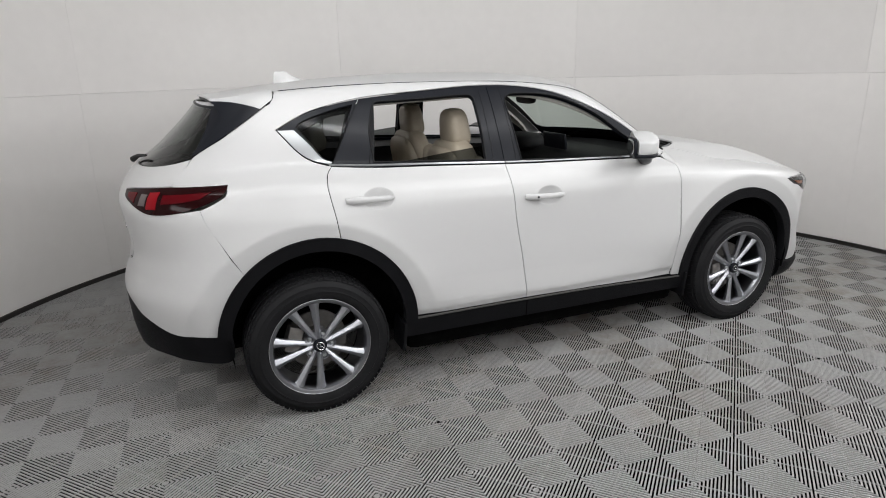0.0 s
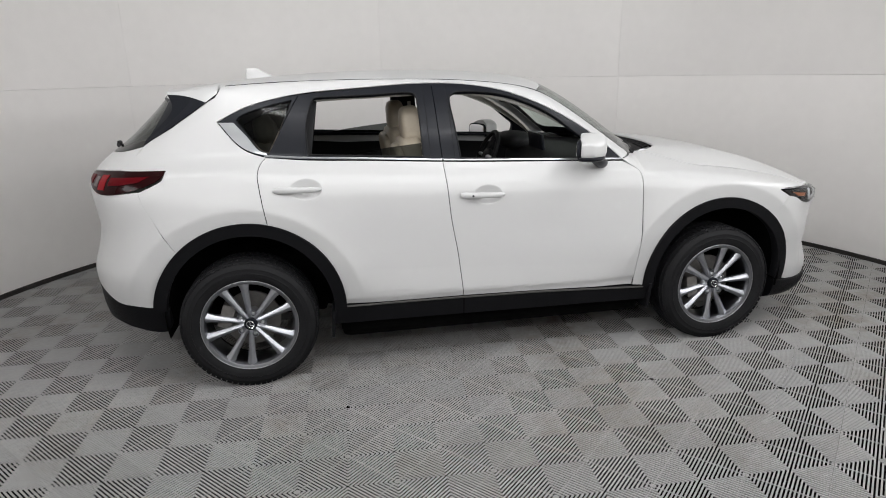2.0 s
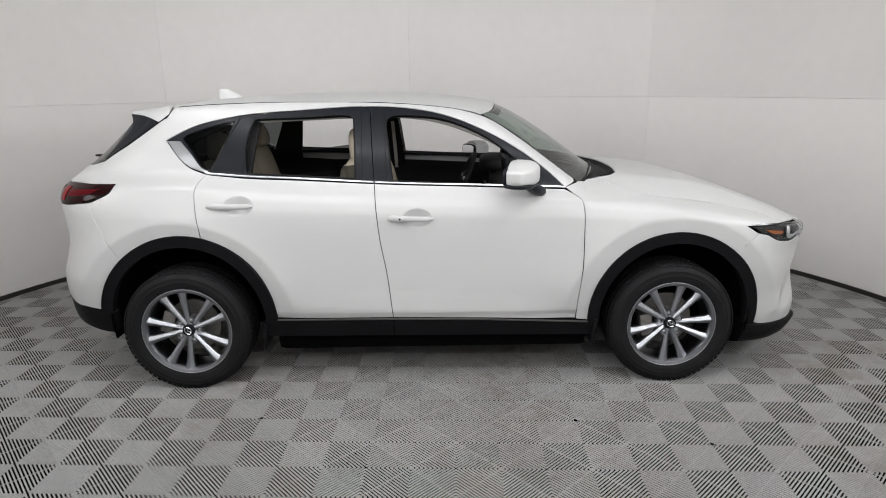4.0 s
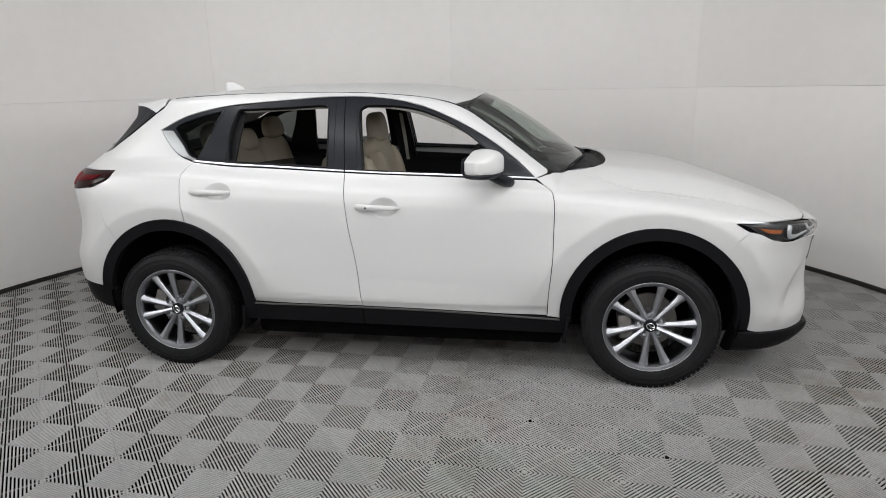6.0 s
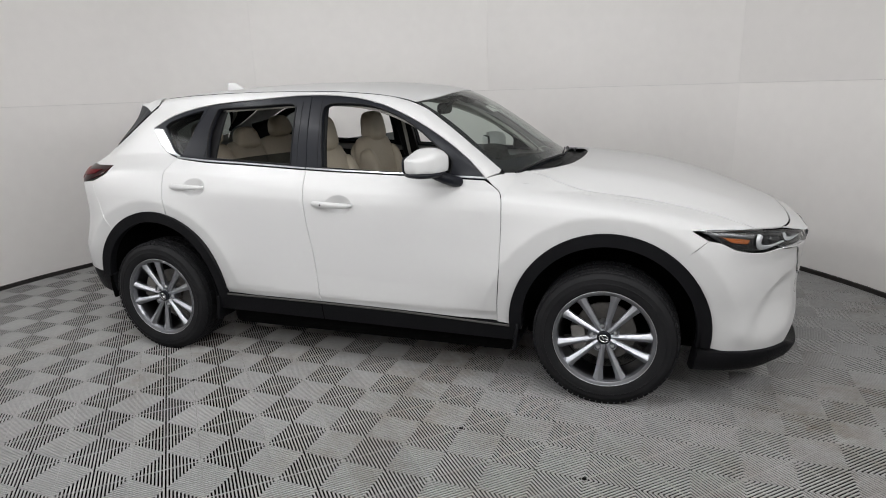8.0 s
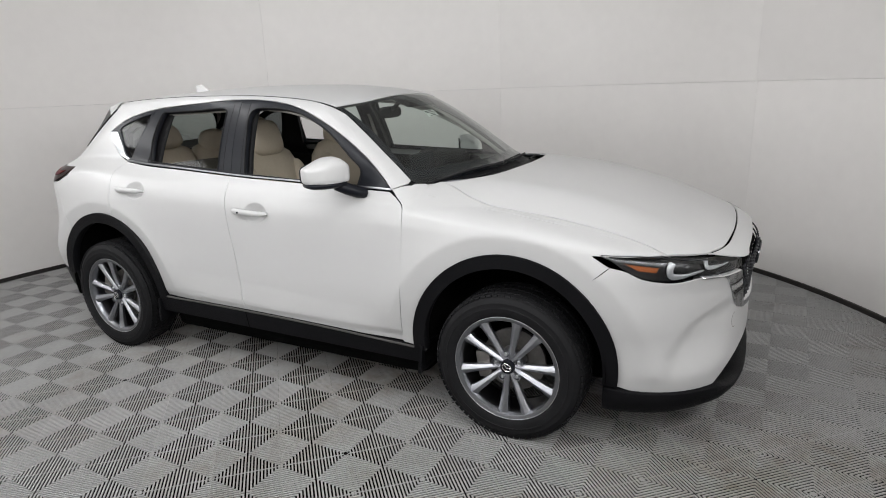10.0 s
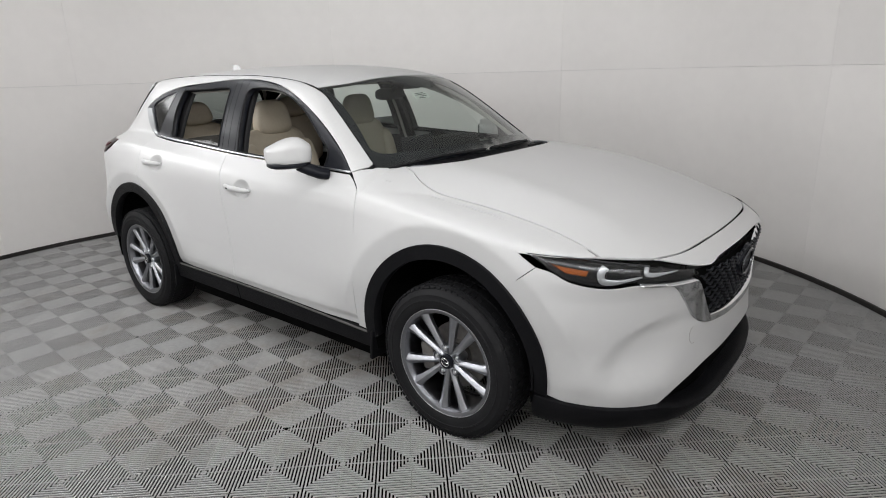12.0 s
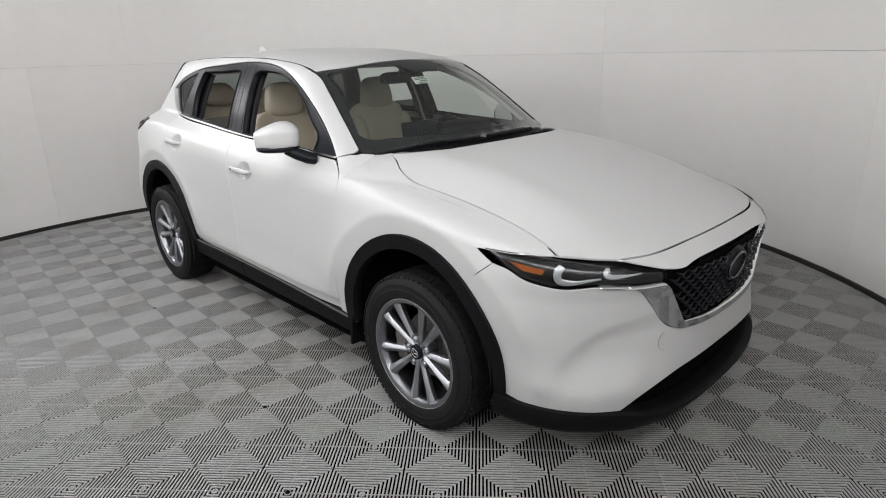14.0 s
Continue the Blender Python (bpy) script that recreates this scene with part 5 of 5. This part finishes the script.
qh = outline([(.163, 1.219), (.122, 1.237), (.072, 1.304), (.04, 1.375)], [(.04, 1.375), (.162, 1.437), (.265, 1.457)], [(.265, 1.457), (.225, 1.353), (.163, 1.219)])
both("rear_pillar_lining", panel("rear_pillar_lining", pil, on_side, TRIM_IN, grid=.05, off=-.05, depth=.02, holes=[qh]), None, car)
rail_in = outline([(2.06, 1.13), (1.95, 1.21), (1.80, 1.31), (1.62, 1.405), (1.42, 1.478), (1.2, 1.512), (.7, 1.502), (.4, 1.488)], [(.4, 1.488), (.4, 1.52)], [(.4, 1.52), (.7, 1.55), (1.2, 1.555), (1.45, 1.53), (1.66, 1.46), (1.85, 1.36), (2.0, 1.25), (2.11, 1.15)], [(2.11, 1.15), (2.06, 1.13)])
both("roof_rail_lining", panel("roof_rail_lining", rail_in, on_side, TRIM_LIGHT, grid=.03, off=-.045, depth=.02), None, car)

both("seat_belt", panel("seat_belt", outline([(1.075, 1.08), (1.105, 1.08)], [(1.105, 1.08), (1.09, 1.44)], [(1.09, 1.44), (1.06, 1.44)], [(1.06, 1.44), (1.075, 1.08)]), on_side, TRIM_LIGHT, grid=.05, off=-.082, depth=.002), None, car, "pale grey seat belt")
for q, name in ((OPEN_F, "front"), (OPEN_R, "rear")):
    loop = np.vstack([q, q[:1]])
    both("window_seal", wire_mesh("window_seal", tube(laid(loop, on_side, -.0005), .0042, 6), RUBBER), None, car, "black rubber window seal")
for xa, xb, za, zb in ((.405, .335, 1.50, 1.19), (.985, .995, 1.525, 1.165), (1.105, 1.128, 1.53, 1.155)):
    both("frame_line", wire_mesh("frame_line", tube(laid([(xa + (xb - xa) * k / 8, za + (zb - za) * k / 8) for k in range(9)], on_side, -.0018), .0016, 5), RUBBER), None, car)
ring_q = [(.405 + .020 * math.cos(t), .550 + .034 * math.sin(t)) for t in np.linspace(-1.9, 1.6, 25)]
rp = on_nose(np.array(ring_q))
part("tow_cover", wire_mesh("tow_cover", tube(rp + normal_at(rp) * (bumper_form(np.array(ring_q))[:, None] + .0002), .0009, 5), TRIM_GREY), None, car, "round tow eye cover seam")

# ---- wheels ----
TYRE_R = .350


def tyre_mesh():
    prof = [(.094, .238), (.098, .2465), (.103, .2490), (.1045, .2515), (.108, .257), (.1125, .274), (.1135, .286), (.1150, .2875), (.1150, .2905), (.1128, .292), (.109, .311), (.1095, .3125), (.1075, .3155), (.101, .329), (.092, .340), (.080, .346), (.06, .3492), (.0, .350)]
    prof = [(-u, r) for u, r in prof] + [(u, r) for u, r in prof[::-1][1:]] + [(.09, .228), (-.09, .228), (-.094, .238)]
    verts, faces = lathe(prof, 96)
    return wire_mesh("tyre", (verts, faces), RUBBER)


def tread_mesh():
    """Shoulder blocks and centre ribs of the tread."""
    bm = bmesh.new()
    for i in range(72):
        a = 2 * math.pi * i / 72
        for y, w, lift, skew in ((-.086, .024, -.0085, .0), (-.052, .030, .001, .25), (0, .030, .0015, .25), (.052, .030, .001, -.25), (.086, .024, -.0085, 0)):
            r = .3485 + lift
            m = Matrix.Rotation(-a, 4, "Y") @ Matrix.Translation((r, y, 0)) @ Matrix.Rotation(skew, 4, "X")
            tilt = Matrix.Rotation(.30 if y < -.08 else (-.30 if y > .08 else 0), 4, "Z")
            bmesh.ops.create_cube(bm, size=1, matrix=m @ tilt @ Matrix.Diagonal((.008, w, .0235, 1)))
    return bm_mesh("tread", bm, RUBBER, False)


def rim_mesh():
    prof = [(-.088, 0.2513), (-.094, 0.2508), (-.096, 0.2458), (-.091, 0.2385), (-.082, 0.2363), (-.078, 0.2313), (-.055, 0.2280), (.05, 0.2180), (.09, 0.2391)]
    return wire_mesh("rim_barrel", lathe(prof, 96), ALLOY_DARK)


def spoke_mesh():
    """A tapering spoke with a roof-like ridge, waisted near the hub and flared into the rim."""
    verts, faces = [], []
    n = 12
    for i in range(n + 1):
        u = i / n
        r = .026 + u * (.236 - .026)
        half = .0105 + .0115 * u + .0065 * float(smooth(.78, 1.0, u)) + .003 * (1 - float(smooth(0, .25, u)))
        y = -.069 - .019 * math.sin(u * 1.5) - .006 * u ** 3
        lean = .30 * (1 - u)
        for dx, dy in ((-1, .034), (-1, .0135), (-.86, .0095), (-.12, .0004), (0, -.0006), (.12, .0004), (.86, .0095), (1, .0135), (1, .034)):
            verts.append((dx * half + lean * .004, y + dy * (.72 + .28 * u), r))
    m = 9
    for i in range(n):
        for k in range(m - 1):
            faces.append((i * m + k, i * m + m + k, i * m + m + 1 + k, i * m + 1 + k))
    faces += [tuple(range(m)), tuple(range(n * m, n * m + m))[::-1]]
    me = wire_mesh("spoke", (verts, faces), ALLOY)
    return soft(me, 24)


def build_wheel():
    wheel = new("wheel")
    tyre = part("tyre", tyre_mesh(), None, wheel, "black tyre with a blocky tread")
    part("tread", tread_mesh(), None, tyre)
    rim = part("rim", rim_mesh(), None, wheel, "grey ten-spoke alloy rim")
    part("rim_edge", wire_mesh("rim_edge", lathe([(-.096, .2485), (-.1010, .2472), (-.1022, .2450), (-.1010, .2415), (-.1000, .2345), (-.0965, .2285), (-.0880, .2265), (-.0840, .2225), (-.0600, .2200)], 96), ALLOY_DARK), None, rim, "dark grey rim edge")
    part("rim_line", wire_mesh("rim_line", lathe([(-.1000, .2484), (-.1022, .2478), (-.1026, .2466), (-.1018, .2456)], 96), SATIN), None, rim, "thin bright line round the rim")
    spoke = spoke_mesh()
    for k in range(10):
        s = part("spoke", spoke, None, rim)
        s.matrix_basis = Matrix.Rotation(radians(72 * (k // 2) + (14.5 if k % 2 else -14.5)), 4, "Y")
    part("hub_plate", wire_mesh("hub_plate", lathe([(-.066, .0005), (-.070, .028), (-.066, .036), (-.056, .042), (-.048, .058), (-.040, .066), (-.02, .068)], 48), ALLOY), None, rim)
    cap = part("hub_cap", wire_mesh("hub_cap", lathe([(-.086, .0004), (-.0865, .024), (-.084, .0315), (-.078, .034), (-.066, .034)], 40), GLOSS_BLACK), None, rim, "black round hub cap with a plain chrome ring")
    part("cap_ring", wire_mesh("cap_ring", tube([(.0215 * math.cos(t), -.0868, .017 * math.sin(t)) for t in np.linspace(0, 2 * math.pi, 33)], .0022, 6), CHROME), None, rim)
    part("cap_mark", wire_mesh("cap_mark", tube([(-.017, -.0872, .006), (-.006, -.0875, .003), (0, -.0876, -.004), (.006, -.0875, .003), (.017, -.0872, .006)], .0020, 6), CHROME), None, rim)
    for k in range(5):
        a = radians(90 + 36 + 72 * k)
        pocket = part("nut_seat", wire_mesh("nut_seat", lathe([(-.020, .0215), (-.070, .0205), (-.0745, .0190), (-.0735, .0165), (-.054, .0150), (-.052, .001)], 24), ALLOY), None, rim)
        pocket.location = (.0600 * math.cos(a), 0, .0600 * math.sin(a))
        nut = part("lug_nut", wire_mesh("lug_nut", lathe([(-.0750, .0003), (-.0745, .0070), (-.070, .0100), (-.058, .0120), (-.050, .0120)], 12), SATIN), None, rim)
        nut.location = (.0600 * math.cos(a), 0, .0600 * math.sin(a))
    part("brake_disc", wire_mesh("brake_disc", lathe([(-.010, .0005), (-.010, .070), (.012, .072), (.012, .150), (.030, .150)], 64), IRON), None, wheel, "plain iron brake disc")
    bm = bmesh.new()
    box(bm, (.07, .09, .13), Matrix.Rotation(radians(-35), 4, "Y") @ pose(-.125, -.012, .0), .012)
    part("brake_caliper", bm_mesh("brake_caliper", bm, IRON), None, wheel)
    return wheel


first = build_wheel()
first.parent = car
for x in (REAR_AXLE, FRONT_AXLE):
    for side in (-1, 1):
        w = first if (x, side) == (REAR_AXLE, -1) else copy_thing(first, pose(0, 0, 0))
        spin = 54 if x == REAR_AXLE else 27
        w.matrix_basis = pose(x, .778 * side, AXLE_Z, 0, spin, 0) if side < 0 else pose(x, .778, AXLE_Z, 0, spin, 180)

# ---- the ribbed floor tiles ----
TILE_SIZE, TILE_TURN, TILE_ORIGIN = 0.28553, -47.59, (0.4708, -1.2106)


def tile_mesh():
    """One snap-together tile: thin edge walls and open ribs square to each edge, meeting along the diagonals."""
    h, p, w, d = TILE_SIZE / 2, TILE_SIZE / 20, .0032, .0041
    verts, faces = [], []

    def bar(quad, top, low):
        k = len(verts)
        for z in (top, low):
            verts.extend((x, y, z) for x, y in quad)
        faces.extend([(k, k + 3, k + 2, k + 1), (k + 1, k + 2, k + 6, k + 5), (k + 3, k, k + 4, k + 7), (k, k + 1, k + 5, k + 4)])
    for turn in range(4):
        c, s = (1, 0, -1, 0)[turn], (0, 1, 0, -1)[turn]

        def rot(x, y):
            return (c * x - s * y, s * x + c * y)
        for k in range(-10, 10):
            x = (k + .5) * p
            if abs(x) < h - .002:
                bar([rot(x + w, -h + .0008), rot(x - w, -h + .0008), rot(x - w, -abs(x - w)), rot(x + w, -abs(x + w))], 0.0, -d)
        bar([rot(h - .0005, -h + .0005), rot(-h + .0005, -h + .0005), rot(-h + .0005, -h + .0017), rot(h - .0005, -h + .0017)], -.0010, -d)
    return as_mesh("tile", verts, faces, TILE, smooth=False)


def lay_floor():
    root = tagged(new("floor"), "grey ribbed interlocking plastic tile floor", "floor", kind="structure")
    part("sub_floor", disc("sub_floor", HALL_R + .05, -.09, .060, SUB), None, root, "sub floor under the open ribs, blackened for the shade of the gaps")
    me = tile_mesh()
    c, s = math.cos(radians(TILE_TURN)), math.sin(radians(TILE_TURN))
    cells = []
    for i in range(-30, 40):
        for j in range(-30, 40):
            u, v = (i + .5) * TILE_SIZE, (j + .5) * TILE_SIZE
            x, y = TILE_ORIGIN[0] + c * u - s * v, TILE_ORIGIN[1] + s * u + c * v
            if math.hypot(x - HALL_X, y - HALL_Y) < HALL_R + .18:
                cells.append((y + .35 * abs(x - 2.0), x, y))
    cells.sort()
    rest = bpy.data.meshes.new("far_tiles")
    base_v = np.array([v.co[:] for v in me.vertices])
    base_f = [tuple(f.vertices) for f in me.polygons]
    verts, faces = [], []
    turn = np.array([[c, s], [-s, c]])
    for k, (_, x, y) in enumerate(cells):
        if k < 300:
            ob = part("tile", me, None, root)
            ob.matrix_basis = pose(x, y, 0, 0, 0, TILE_TURN)
        else:
            n = len(verts)
            q = base_v.copy()
            q[:, :2] = q[:, :2] @ turn + (x, y)
            verts.extend(map(tuple, q))
            faces.extend(tuple(n + i for i in f) for f in base_f)
    rest.from_pydata(verts, [], faces)
    rest.materials.append(TILE)
    tagged(part("far_tiles", rest, None, root), kind="stuff")

    # dark raised discs stand in for the shaded peg holes at tile corners
    for k, (i, j) in enumerate(((4, 4), (0, 0), (6, 5))):
        u, v = i * TILE_SIZE, j * TILE_SIZE
        bm = bmesh.new()
        bmesh.ops.create_cone(bm, cap_ends=True, segments=9, radius1=.011, radius2=.008, depth=.004, matrix=pose(TILE_ORIGIN[0] + c * u - s * v, TILE_ORIGIN[1] + s * u + c * v, .0012))
        part("floor_plug", bm_mesh("floor_plug", bm, SUB), None, root, "dark disc standing for an empty peg hole at a tile corner")


lay_floor()
